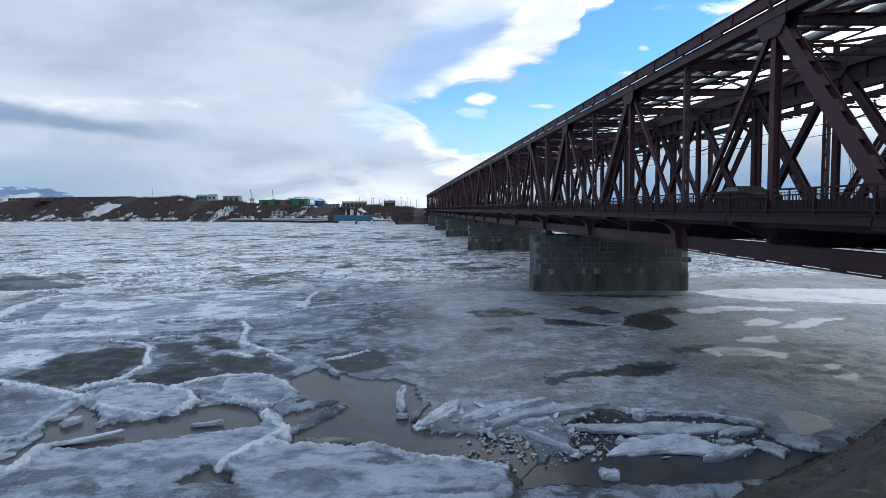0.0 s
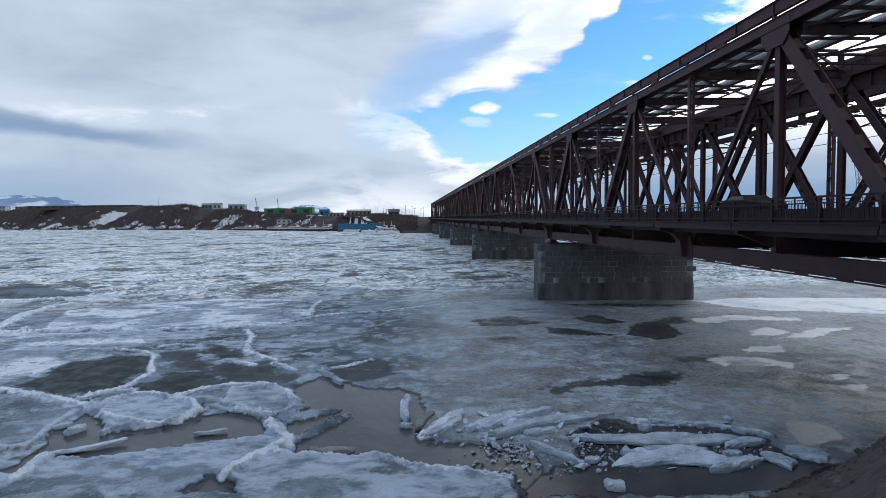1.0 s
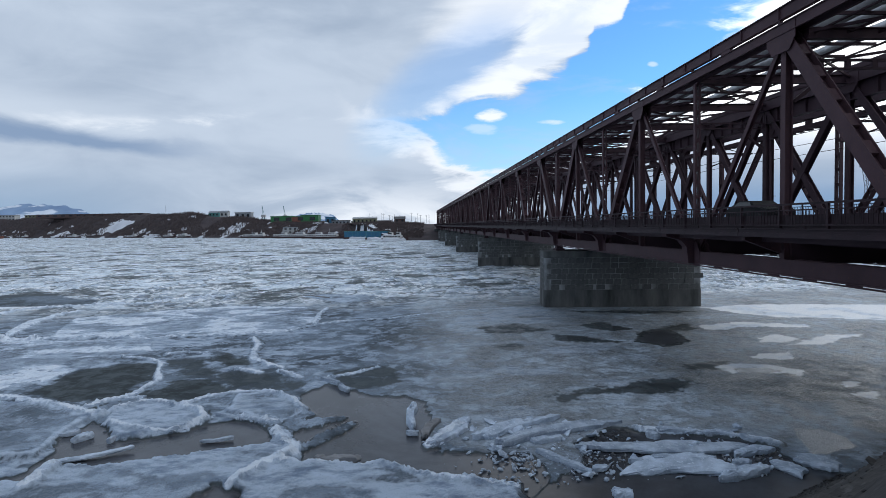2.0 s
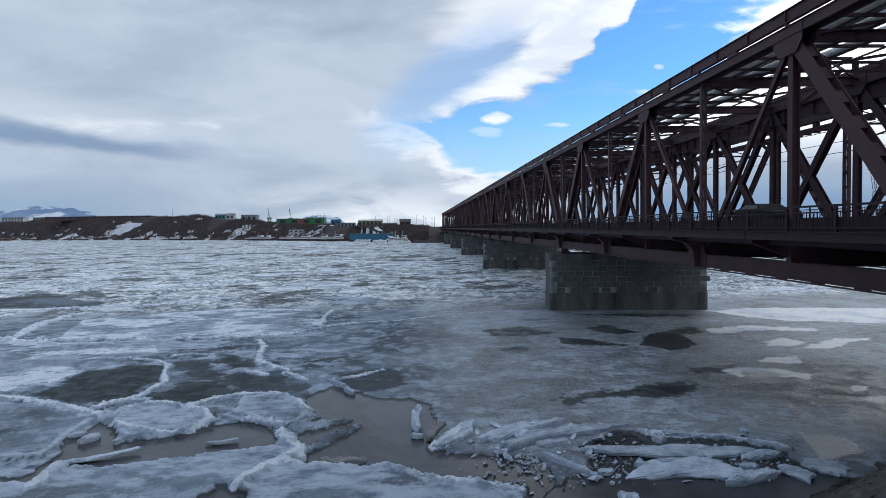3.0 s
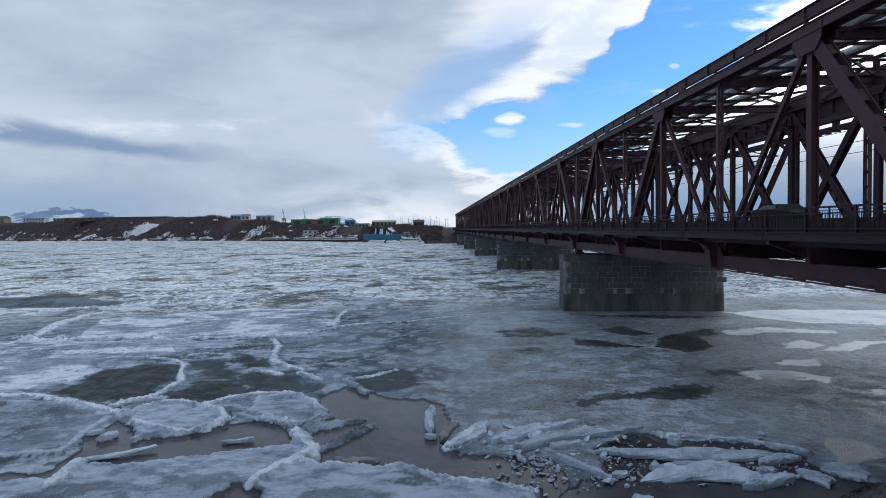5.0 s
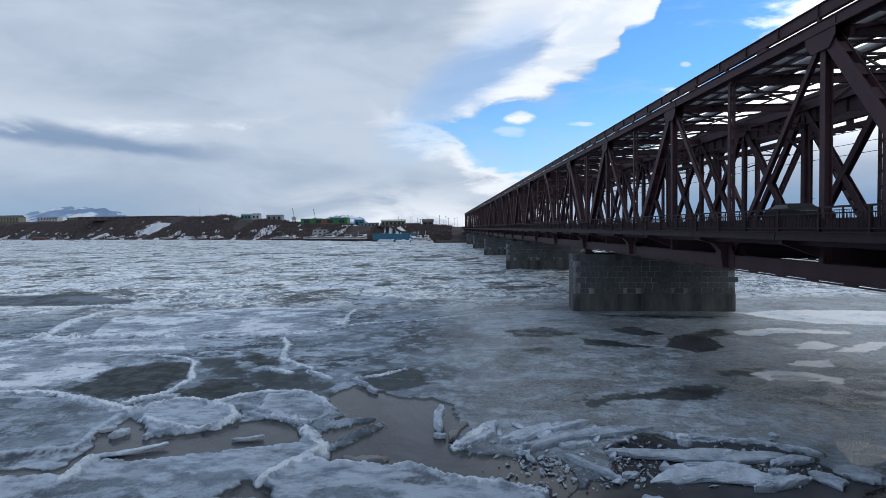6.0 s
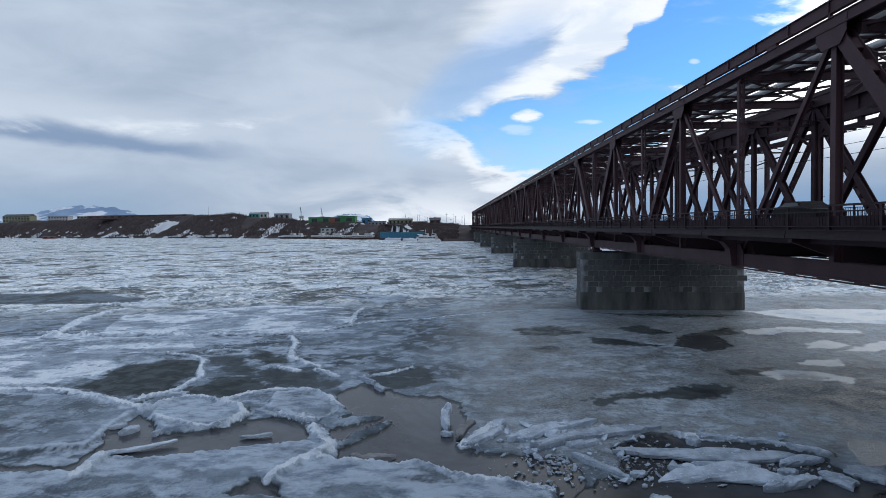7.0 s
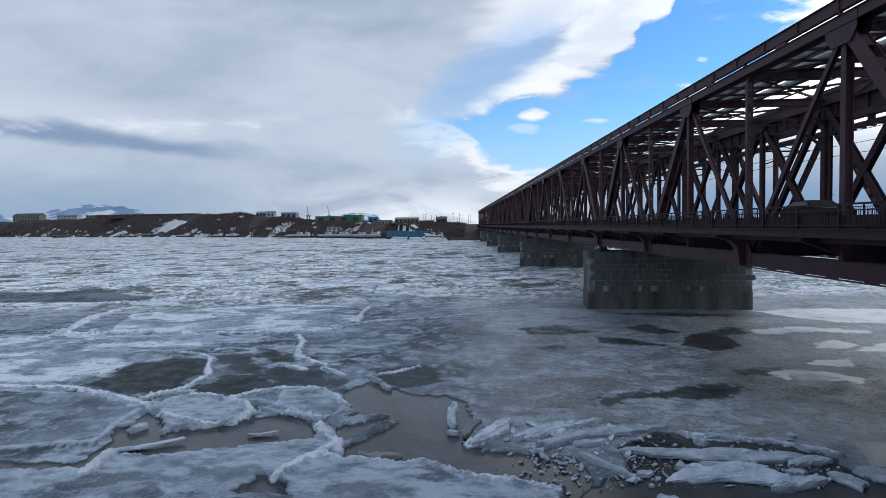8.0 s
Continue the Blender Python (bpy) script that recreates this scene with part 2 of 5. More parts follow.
def laced_bar(bm, a, b, w, d, side=(0, 1, 0), step=0.9):
    """Two channels joined by batten plates."""
    a, b, s = Vector(a), Vector(b), Vector(side)
    t = (b - a).normalized()
    s = (s - t * s.dot(t)).normalized()
    for k in (-1, 1):
        o = s * (k * (w / 2 - 0.05))
        bar(bm, a + o, b + o, 0.1, d, s)
    n = int((b - a).length / step)
    for i in range(n + 1):
        c = a + (b - a) * (i / max(n, 1))
        bar(bm, c - t * 0.12, c + t * 0.12, w - 0.2, d * 0.8, s)


def cylinder(bm, a, b, r0, r1=None, n=10):
    a, b = Vector(a), Vector(b)
    r1 = r0 if r1 is None else r1
    q = (b - a).to_track_quat("Z", "Y")
    rings = [[bm.verts.new(p + q @ Vector((math.cos(i * math.tau / n) * r, math.sin(i * math.tau / n) * r, 0))) for i in range(n)]
             for p, r in ((a, r0), (b, r1))]
    for i in range(n):
        bm.faces.new((rings[0][i], rings[0][(i + 1) % n], rings[1][(i + 1) % n], rings[1][i]))
    bm.faces.new(rings[0][::-1])
    bm.faces.new(rings[1])


def mesh_from(name, verts, faces, mat, smooth=False):
    me = bpy.data.meshes.new(name)
    me.from_pydata(verts, [], faces)
    me.materials.append(mat)
    if smooth:
        me.shade_smooth()
    return me


# ---- fields of noise, for the ice and the banks ----
rng = np.random.default_rng(7)
LATTICE = rng.random((256, 256))


def field(x, y):
    xi, yi = np.floor(x).astype(int), np.floor(y).astype(int)
    fx, fy = x - xi, y - yi
    fx, fy = fx * fx * (3 - 2 * fx), fy * fy * (3 - 2 * fy)
    g = lambda i, j: LATTICE[i % 256, j % 256]
    return (g(xi, yi) * (1 - fx) + g(xi + 1, yi) * fx) * (1 - fy) + (g(xi, yi + 1) * (1 - fx) + g(xi + 1, yi + 1) * fx) * fy


def fractal(x, y, octaves=5, gain=0.5):
    s, a, tot = 0, 1, 0
    for k in range(octaves):
        s, tot = s + a * field(x * 2 ** k + 17.3 * k, y * 2 ** k + 41.7 * k), tot + a
        a *= gain
    return s / tot


def smooth(v, lo, hi):
    t = np.clip((v - lo) / (hi - lo), 0, 1)
    return t * t * (3 - 2 * t)


def to_line(x, y, pts):
    best = np.full(x.shape, 1e9)
    for (x0, y0), (x1, y1) in zip(pts, pts[1:]):
        dx, dy = x1 - x0, y1 - y0
        t = np.clip(((x - x0) * dx + (y - y0) * dy) / (dx * dx + dy * dy), 0, 1)
        best = np.minimum(best, np.hypot(x - x0 - t * dx, y - y0 - t * dy))
    return best


def to_outline(x, y, pts):
    """Distance to a closed outline, negative inside."""
    inside = np.zeros(x.shape, bool)
    ring = list(pts) + [pts[0]]
    for (x0, y0), (x1, y1) in zip(ring, ring[1:]):
        cross = (y0 > y) != (y1 > y)
        inside ^= cross & (x < (x1 - x0) * (y - y0) / (y1 - y0 + 1e-9) + x0)
    d = to_line(x, y, ring)
    return np.where(inside, -d, d)


# ---- the frozen river ----
RIDGES, PLATES, SLUSH, POOLS, SNOW_GLARE_PATCHES, PUDDLES, RAFTS, SLABS = [], [], [], [], [], [], [], []


def ridge(width, height, *pts):
    RIDGES.append((pts, width, height))


def plate(cover, *pts):
    PLATES.append((pts, cover))


def slab(a, b, width, thick, dirty=False):
    SLABS.append((a, b, width, thick, dirty))


ridge(0.77, 0.35, (-49.1, 68.3), (-48.8, 71.9), (-46.7, 74), (-40.9, 75.2), (-34.6, 75.8), (-31.8, 80), (-26.2, 82.3))
ridge(0.85, 0.32, (-37.4, 52.3), (-38.6, 56.3), (-40.8, 62.1), (-41.2, 67.2), (-40.3, 69.7))
ridge(0.64, 0.28, (-39.5, 54.2), (-36.1, 52.2), (-34.7, 52.8))
ridge(0.36, 0.21, (-34.7, 52.8), (-30.8, 52.6), (-27.9, 53), (-23.9, 51.5), (-21.8, 52), (-18.3, 52.2), (-14.2, 52.2), (-11.8, 53.3), (-10.6, 55.2), (-8.7, 57.2), (-6.5, 58.3), (-3.1, 58.9))
ridge(0.24, 0.08, (-3.1, 58.9), (0.5, 61.4), (6.4, 63.8), (11.7, 64.8))
ridge(0.3, 0.17, (-10.1, 57.1), (-10.6, 63.8), (-10.4, 67.6))
ridge(0.36, 0.21, (-14.3, 50.4), (-13, 47.4), (-12.6, 44.2), (-11.9, 42.2), (-10.7, 40.7), (-9.4, 39.3))
ridge(0.34, 0.17, (-12.7, 39.6), (-11.7, 39.2), (-10.5, 38.3))
ridge(0.3, 0.17, (-9.2, 38.5), (-8.5, 37.8), (-7.6, 36.8))
ridge(0.26, 0.17, (-22.6, 44.5), (-21.1, 43.9), (-19.7, 43.1), (-18.5, 41.9), (-17.7, 39.5), (-16.7, 37.1), (-16.8, 35.8), (-16.7, 34.6), (-17, 33.6), (-17.6, 32.9), (-18.1, 31.8))
ridge(0.47, 0.21, (-34.7, 35), (-23.8, 34.2), (-20.9, 32.7), (-18.6, 31.5), (-16.7, 30.2))
ridge(0.32, 0.21, (-16.7, 30.2), (-16.2, 31.1), (-15.6, 31.7), (-14.6, 32.2), (-13, 31.3), (-11.7, 30.6), (-10.8, 29.1))
ridge(0.26, 0.14, (-18.3, 31.9), (-17.9, 32.8), (-16.8, 33.2), (-15.9, 33.4))
ridge(0.27, 0.17, (-13, 31.9), (-12.4, 32.8), (-11.8, 33.3), (-10.3, 33.9), (-8.6, 33.6), (-7.7, 32.7), (-6.8, 31.5), (-6, 30.4))
ridge(0.26, 0.14, (-15.8, 29.1), (-14.6, 28.4), (-12.5, 27.4), (-11.3, 27.8), (-10.8, 28.9))
ridge(0.3, 0.17, (-9.2, 29.3), (-8.2, 28.7), (-7.1, 28.2))
ridge(0.42, 0.21, (-6.8, 27.2), (-6.3, 26.4), (-5.5, 25.1), (-5.2, 24.2), (-5.7, 23.8), (-6.3, 23), (-6.7, 22.2), (-7, 21.5))
ridge(0.36, 0.24, (-14.9, 21.8), (-14.9, 22.7), (-15.2, 24.1))
ridge(0.26, 0.14, (-5.7, 23.3), (-4.5, 22.9), (-3.6, 23), (-2.7, 22.9), (-1.3, 22.6), (-0.1, 21.9), (0.9, 21.1), (2.2, 20.7))
ridge(0.38, 0.21, (1.8, 21.3), (2.6, 20.7), (3.6, 20.5))
ridge(0.26, 0.13, (-19.9, 47.5), (-18.2, 47.7), (-16, 48.4))
ridge(0.26, 0.13, (-19.4, 44.9), (-18.3, 45.6), (-16.1, 44.6))
ridge(0.26, 0.1, (-5.6, 36.6), (-4.3, 37.4), (-2.5, 38.8))
ridge(0.38, 0.21, (0.6, 24.7), (1.2, 25.8), (2.1, 27.1))
ridge(0.3, 0.17, (10.5, 25.8), (11.2, 25.4), (12.8, 25), (14.5, 24.4), (15.7, 23.5))
plate(0.8, (-21.2, 21.1), (-22.2, 22.2), (-15.5, 22.5), (-15.4, 23.5), (-14.7, 24.1), (-12.9, 23.7), (-11.3, 24.2), (-8.9, 24.9), (-6.5, 25.4), (-5.2, 24.3), (-5.6, 23.5), (-4.6, 23.1), (-2.7, 23), (-0.8, 22.6), (0.1, 21.8), (2, 20.9), (3.8, 20.1), (3.4, 17.9), (-18.4, 18.4))
plate(0.42, (-34.5, 34.8), (-21.2, 32.8), (-16.9, 30.1), (-16.9, 27.6), (-16.5, 25), (-23.8, 23.8))
plate(0.85, (-15.8, 29.1), (-16.4, 31.5), (-14.6, 32.2), (-12.8, 31.4), (-11.3, 30.1), (-10.7, 28.7), (-11.2, 27.7), (-12.4, 27.3), (-13.8, 26.8), (-14.8, 27.6))
plate(0.7, (-10.2, 30.4), (-10.4, 33), (-8.6, 33.6), (-6.9, 31.9), (-5.9, 30.1), (-6.2, 28.7), (-7.2, 28.3), (-8.6, 28.9))
plate(1, (-33.5, 52.9), (-38, 65.1), (-30.8, 68.8), (-23, 71.9), (-13.3, 69.5), (-9.7, 59.8), (-12.3, 53.1), (-18.4, 52.4), (-24, 51.8))
plate(1, (-52.3, 53.1), (-34.2, 52.5), (-28, 51.2), (-22.6, 49.1), (-20.1, 44.6), (-22.4, 44.8), (-23.2, 41.7), (-24, 38.9), (-24.5, 35.8), (-35.5, 35.8))
plate(0.9, (-15.6, 79.8), (-12.5, 82.6), (-4.8, 78), (-5.9, 72.4), (-9.5, 72.5))
SLUSH.append(((-6.9, 27.7), (-5.8, 30), (-6.9, 33.2), (-5.4, 35.2), (-2.4, 32.4), (-0.5, 32.3), (0.6, 30.9), (0.7, 28.2), (0.4, 25.9), (2.3, 24), (4.9, 23.4), (5.3, 21.1), (4.3, 19.5), (3.6, 20.2), (1.6, 21.1), (-0.1, 21.9), (-1.3, 22.7), (-4.6, 23.1), (-5.2, 24.3), (-6, 26.6)))
SLUSH.append(((-16, 24.6), (-16.9, 27.6), (-16.7, 29.6), (-15.8, 29.1), (-14.1, 26.7), (-12.3, 27.1), (-10.6, 28.5), (-8.9, 29), (-7.1, 27.8), (-6.6, 25.4), (-8.9, 24.9), (-11.3, 24.1), (-13.1, 23.7), (-14.7, 23.9)))
SLUSH.append(((7.2, 24.7), (9.5, 26.1), (11.1, 25.4), (14.5, 24.3), (15.5, 23.1), (15.4, 21.3), (16.7, 20.3), (14.3, 18.3), (4, 19), (5.3, 21.1), (6.7, 22.1)))
SLUSH.append(((-8.4, 20.3), (-7.7, 21.6), (-7, 21.4), (-6.3, 20.1)))
SLUSH.append(((-23.6, 23.6), (-16.3, 23.3), (-16.1, 24.7), (-15.2, 24.1), (-15.6, 22.5), (-22.3, 22.3)))
POOLS.append((0.56, ((-23.7, 39), (-23.3, 40.7), (-21.5, 42.2), (-19.2, 41.9), (-17.9, 39.5), (-17.2, 37.3), (-17.3, 35.3), (-17.5, 33.6), (-19.8, 33.1), (-22.6, 34.4), (-24.1, 35.1), (-23.5, 36.9))))
POOLS.append((0.56, ((-15.9, 35.2), (-15.6, 37), (-13.8, 37.1), (-11.5, 34.3), (-12.1, 33.3), (-13.1, 32.5), (-15.1, 32.6), (-16.2, 33.7))))
POOLS.append((0.56, ((-15.3, 42.6), (-14.8, 45.2), (-12.8, 42.3), (-12, 40.7), (-13.4, 40.3))))
POOLS.append((0.42, ((-18.5, 42.9), (-15.9, 42.6), (-14.3, 39.9), (-9.5, 37.5), (-6.9, 35.6), (-6.6, 33.8), (-10.5, 34.5), (-13.4, 37.9), (-15.7, 38.1))))
POOLS.append((0.6, ((16, 53), (18.5, 53.7), (19.9, 50.2), (18.5, 49.3), (16.4, 50.6))))
POOLS.append((0.6, ((12.1, 48.5), (14.5, 47.7), (16.9, 44.8), (14.9, 44.6), (12.2, 46.3))))
POOLS.append((0.75, ((18.8, 46.5), (21.3, 49.2), (22.8, 48.8), (22, 44), (19.4, 42.7), (18.1, 44.5))))
POOLS.append((0.55, ((22.4, 51), (25.4, 51.8), (25.9, 48.9), (23.1, 48.7))))
POOLS.append((0.45, ((6.1, 53.1), (9.8, 54.2), (12.5, 50.6), (9.3, 48.8), (6.5, 50.2))))
POOLS.append((0.6, ((7.3, 31.1), (10.2, 32.6), (12.7, 32.9), (15.3, 33.4), (17, 33.2), (14.5, 31.3), (11, 30.9), (8.2, 30.2))))
POOLS.append((0.42, ((5.7, 44.2), (8.2, 45.4), (9.5, 44.2), (7.7, 42.7))))
POOLS.append((0.45, ((-5.9, 38.3), (-2.5, 39.9), (-1.3, 37.9), (-0.5, 35), (-2.2, 33.9), (-4.6, 34.2))))
POOLS.append((0.3, ((-90.6, 92.3), (-55.4, 89.3), (-45.5, 82.2), (-42.2, 77.6), (-49.8, 76.5), (-77.8, 79.2))))
POOLS.append((0.5, ((18, 36.7), (21.4, 37.9), (21.3, 36.4), (18.4, 35.3))))
POOLS.append((0.5, ((15.7, 62.1), (23.4, 60.5), (30.8, 59.1), (26.7, 58.1), (18.1, 59.7))))
SNOW_GLARE_PATCHES.append(((26.3, 50.8), (31, 52), (36, 49.9), (35.5, 48.5), (29.5, 49.6), (27.6, 48.2), (26, 48.9)))
SNOW_GLARE_PATCHES.append(((28.4, 44.9), (30.6, 45.8), (31.3, 44.1), (29.2, 42.8), (27.7, 43.2)))
SNOW_GLARE_PATCHES.append(((28.3, 41.7), (31, 43), (34.5, 45.1), (37.9, 45.1), (34.5, 43.3), (31.4, 41.7)))
SNOW_GLARE_PATCHES.append(((23.1, 38.2), (25, 39.2), (27.3, 39.5), (26.4, 37.7), (24.7, 37.6)))
SNOW_GLARE_PATCHES.append(((20.5, 36.3), (22.1, 37.2), (23, 36.6), (24, 35.8), (25.3, 34.5), (23.9, 33.3), (23.7, 34.3), (21.6, 34.5), (19.5, 33.9)))
SNOW_GLARE_PATCHES.append(((25.2, 32), (26, 32), (25.9, 31.1), (25, 31)))
SNOW_GLARE_PATCHES.append(((24.2, 29.7), (25.9, 30), (24.8, 28.7), (24.2, 29)))
SNOW_GLARE_PATCHES.append(((32.4, 61.3), (39.4, 62.9), (47.4, 61.2), (58.1, 58.8), (48.9, 49.4), (41.6, 52.2), (36.3, 54.2), (33.8, 56.7)))
PUDDLES.append(((17.6, 25), (18.8, 24.8), (19.2, 24), (18.8, 22.8), (17.2, 22.2), (16.4, 22.2), (16.9, 23.4)))
PUDDLES.append(((20.9, 35.7), (23, 35.5), (23.6, 34.7), (22.1, 34.2), (20.6, 34.6)))
RAFTS.append(((-5.3, 25), (-4.7, 26.1), (-4, 27.3), (-3.2, 28.2), (-3.1, 27.6), (-3.9, 26.3), (-4.5, 25.2), (-5.1, 24.6)))
RAFTS.append(((-7, 27.3), (-6.2, 28.7), (-4.5, 29), (-3.4, 28.9), (-4.4, 28), (-5.6, 27.2), (-6.4, 26.6)))
RAFTS.append(((-8.9, 29.2), (-7.2, 28.3), (-5.9, 30.2), (-5.3, 29.5), (-6.1, 28.3), (-7, 27.4)))
RAFTS.append(((0.5, 24.9), (1.2, 26.2), (2.6, 24.7), (3.5, 24), (2.5, 23.7), (1.1, 24)))
slab((-0.2, 26.6), (-0, 28.8), 0.3, 0.5)
slab((-0.5, 26.2), (0.1, 26.1), 0.19, 0.25)
slab((0.4, 25.4), (1.3, 27.9), 0.39, 0.25, True)
slab((0.5, 24.5), (2.5, 26.8), 0.39, 0.35)
slab((1.8, 27), (2.7, 27.6), 0.44, 0.35)
slab((2.7, 25), (5.7, 27.2), 0.61, 0.35)
slab((3.6, 24.2), (9.5, 26.4), 0.55, 0.4)
slab((4.1, 26.7), (7.2, 27.5), 0.33, 0.3)
slab((5.1, 24.5), (6.5, 24.9), 0.39, 0.3)
slab((5.2, 23.4), (6.7, 21.4), 0.22, 0.3)
slab((7, 21.6), (7.6, 21.7), 0.22, 0.2)
slab((7.2, 23.9), (11.1, 23.4), 0.61, 0.22)
slab((9.4, 23.2), (14.4, 23.2), 0.83, 0.25)
slab((8.6, 22.2), (9.8, 22), 0.19, 0.25)
slab((9.5, 22.2), (11.7, 22.4), 0.28, 0.3)
slab((8.5, 21.5), (12.4, 21.2), 1.04, 0.25)
slab((11.5, 20.4), (13.7, 21.1), 0.44, 0.35)
slab((12.6, 21.5), (13.4, 21.6), 0.28, 0.3)
slab((10.6, 25.1), (11, 24.6), 0.33, 0.35)
slab((11.2, 25.4), (12.9, 24.9), 0.28, 0.25)
slab((13, 24.8), (14.5, 24.4), 0.28, 0.22)
slab((14.6, 24.3), (15.3, 23.7), 0.28, 0.25)
slab((13.3, 22.4), (15, 22.6), 0.33, 0.25)
slab((14.2, 21.4), (14.8, 20.4), 0.55, 0.2)
slab((15.5, 21.8), (16.6, 20.8), 0.83, 0.2)
slab((7, 19.5), (7.7, 19.4), 0.44, 0.3)
slab((-6, 36.2), (-4.7, 34.7), 0.22, 0.3)
slab((-4.6, 34.2), (-4, 33.4), 0.22, 0.3)
slab((-4.3, 23.7), (-2.5, 23.4), 0.39, 0.3, True)
slab((-17.2, 27.5), (-16.4, 27.9), 0.25, 0.2)
slab((-16, 26.8), (-15.5, 27.5), 0.28, 0.3)
slab((-15.6, 24.5), (-12.8, 25.6), 0.33, 0.15)
slab((-9.9, 26.2), (-8.5, 26.4), 0.22, 0.15)
slab((-10.4, 29.7), (-9.2, 29.1), 0.19, 0.25)
slab((-14.3, 26.5), (-14.2, 27), 0.19, 0.3)
slab((-11.7, 77.3), (-15.6, 81.8), 0.28, 0.2, True)
slab((-9.1, 38.1), (-7.6, 36.9), 0.22, 0.25)


def ice_material():
    mat = bpy.data.materials.new("river ice")
    mat.use_nodes = True
    nt = mat.node_tree
    N, L = nt.nodes.new, nt.links.new
    bsdf = nt.nodes["Principled BSDF"]
    tc = N("ShaderNodeTexCoord")

    def fbm(scale, detail=6, rough=0.6, dist=0.0):
        n = N("ShaderNodeTexNoise")
        L(tc.outputs["Object"], n.inputs["Vector"])
        for k, q in (("Scale", scale), ("Detail", detail), ("Roughness", rough), ("Distortion", dist)):
            n.inputs[k].default_value = q
        return n.outputs[0]

    def ramp(v, lo, hi):
        n = N("ShaderNodeMapRange")
        n.interpolation_type = "SMOOTHSTEP"
        L(v, n.inputs[0])
        n.inputs[1].default_value, n.inputs[2].default_value = lo, hi
        return n.outputs[0]

    def mix(f, a, b):
        n = N("ShaderNodeMix")
        n.data_type = "RGBA"
        L(f, n.inputs[0])
        for s, v in ((n.inputs[6], a), (n.inputs[7], b)):
            if isinstance(v, tuple):
                s.default_value = (*v, 1)
            else:
                L(v, s)
        return n.outputs[2]

    def m(op, a, b):
        n = N("ShaderNodeMath")
        n.operation = op
        for s, v in zip(n.inputs, (a, b)):
            if isinstance(v, float):
                s.default_value = v
            else:
                L(v, s)
        return n.outputs[0]

    at = N("ShaderNodeAttribute")
    at.attribute_name = "cover"
    parts_ = N("ShaderNodeSeparateColor")
    L(at.outputs["Color"], parts_.inputs[0])
    wet, snow, grey = parts_.outputs
    out = at.outputs["Alpha"]
    broad, patch, grain = fbm(0.11, 8, 0.68, 0.5), fbm(0.7, 7, 0.7, 0.4), fbm(6.0, 5, 0.7)
    drift, streak = fbm(0.06, 11, 0.76, 0.6), fbm(0.26, 9, 0.74, 0.3)
    speck = fbm(22.0, 3, 0.7)
    ice = mix(ramp(broad, 0.40, 0.62), (0.060, 0.078, 0.10), (0.20, 0.255, 0.33))
    ice = mix(m("MULTIPLY", ramp(patch, 0.47, 0.60), 0.8), ice, (0.33, 0.41, 0.52))
    ice = mix(m("MULTIPLY", ramp(grain, 0.50, 0.62), 0.55), ice, (0.10, 0.11, 0.12))
    ice = mix(m("MULTIPLY", grey, 0.9), ice, mix(ramp(broad, 0.38, 0.60), mix(ramp(grain, 0.4, 0.6), (0.13, 0.146, 0.158), (0.275, 0.30, 0.325)), mix(ramp(patch, 0.42, 0.6), (0.24, 0.275, 0.31), (0.45, 0.53, 0.62))))
    wander = N("ShaderNodeTexNoise")
    L(tc.outputs["Object"], wander.inputs["Vector"])
    wander.inputs["Scale"].default_value, wander.inputs["Detail"].default_value = 0.35, 5
    grown = N("ShaderNodeVectorMath")
    grown.operation = "MULTIPLY_ADD"
    L(wander.outputs["Color"], grown.inputs[0])
    grown.inputs[1].default_value = (3.5, 3.5, 0)
    L(tc.outputs["Object"], grown.inputs[2])

    def floes(scale, feature):
        n = N("ShaderNodeTexVoronoi")
        n.feature = feature
        L(grown.outputs[0], n.inputs["Vector"])
        n.inputs["Scale"].default_value = scale
        return n

    seam, own = floes(0.16, "DISTANCE_TO_EDGE"), floes(0.16, "F1")
    small = floes(0.55, "DISTANCE_TO_EDGE")
    tint = N("ShaderNodeSeparateColor")
    L(own.outputs["Color"], tint.inputs[0])
    far = mix(ramp(m("ADD", m("MULTIPLY", tint.outputs[0], 0.35), drift), 0.52, 0.82), (0.15, 0.19, 0.225), (0.54, 0.635, 0.735))
    far = mix(m("MULTIPLY", ramp(streak, 0.51, 0.58), 0.8), far, (0.80, 0.85, 0.90))
    far = mix(m("MULTIPLY", ramp(streak, 0.46, 0.40), 0.6), far, (0.12, 0.14, 0.155))
    far = mix(m("MULTIPLY", ramp(small.outputs[0], 0.10, 0.02), ramp(streak, 0.42, 0.56)), far, (0.84, 0.88, 0.93))
    far = mix(m("MULTIPLY", ramp(seam.outputs[0], 0.05, 0.01), 0.75), far, (0.085, 0.10, 0.11))
    far = mix(m("MULTIPLY", ramp(patch, 0.53, 0.60), 0.6), far, (0.80, 0.85, 0.91))
    ice = mix(out, ice, far)
    white = m("MULTIPLY", snow, ramp(m("ADD", snow, m("MULTIPLY", grain, 0.8)), 0.55, 1.05))
    pits, crumbs = fbm(1.9, 9, 0.78, 0.2), fbm(4.5, 6, 0.75)
    ice = mix(m("MULTIPLY", m("MULTIPLY", grey, ramp(pits, 0.52, 0.42)), 0.42), ice, (0.055, 0.063, 0.070))
    ice = mix(m("MULTIPLY", m("MULTIPLY", grey, ramp(crumbs, 0.56, 0.66)), 0.5), ice, (0.42, 0.48, 0.55))
    drag = N("ShaderNodeMapping")                 # wind-drawn streaks in the snow
    drag.inputs["Rotation"].default_value, drag.inputs["Scale"].default_value = (0, 0, 0.6), (0.65, 1.3, 1)
    L(tc.outputs["Object"], drag.inputs[0])
    drawn = N("ShaderNodeTexNoise")
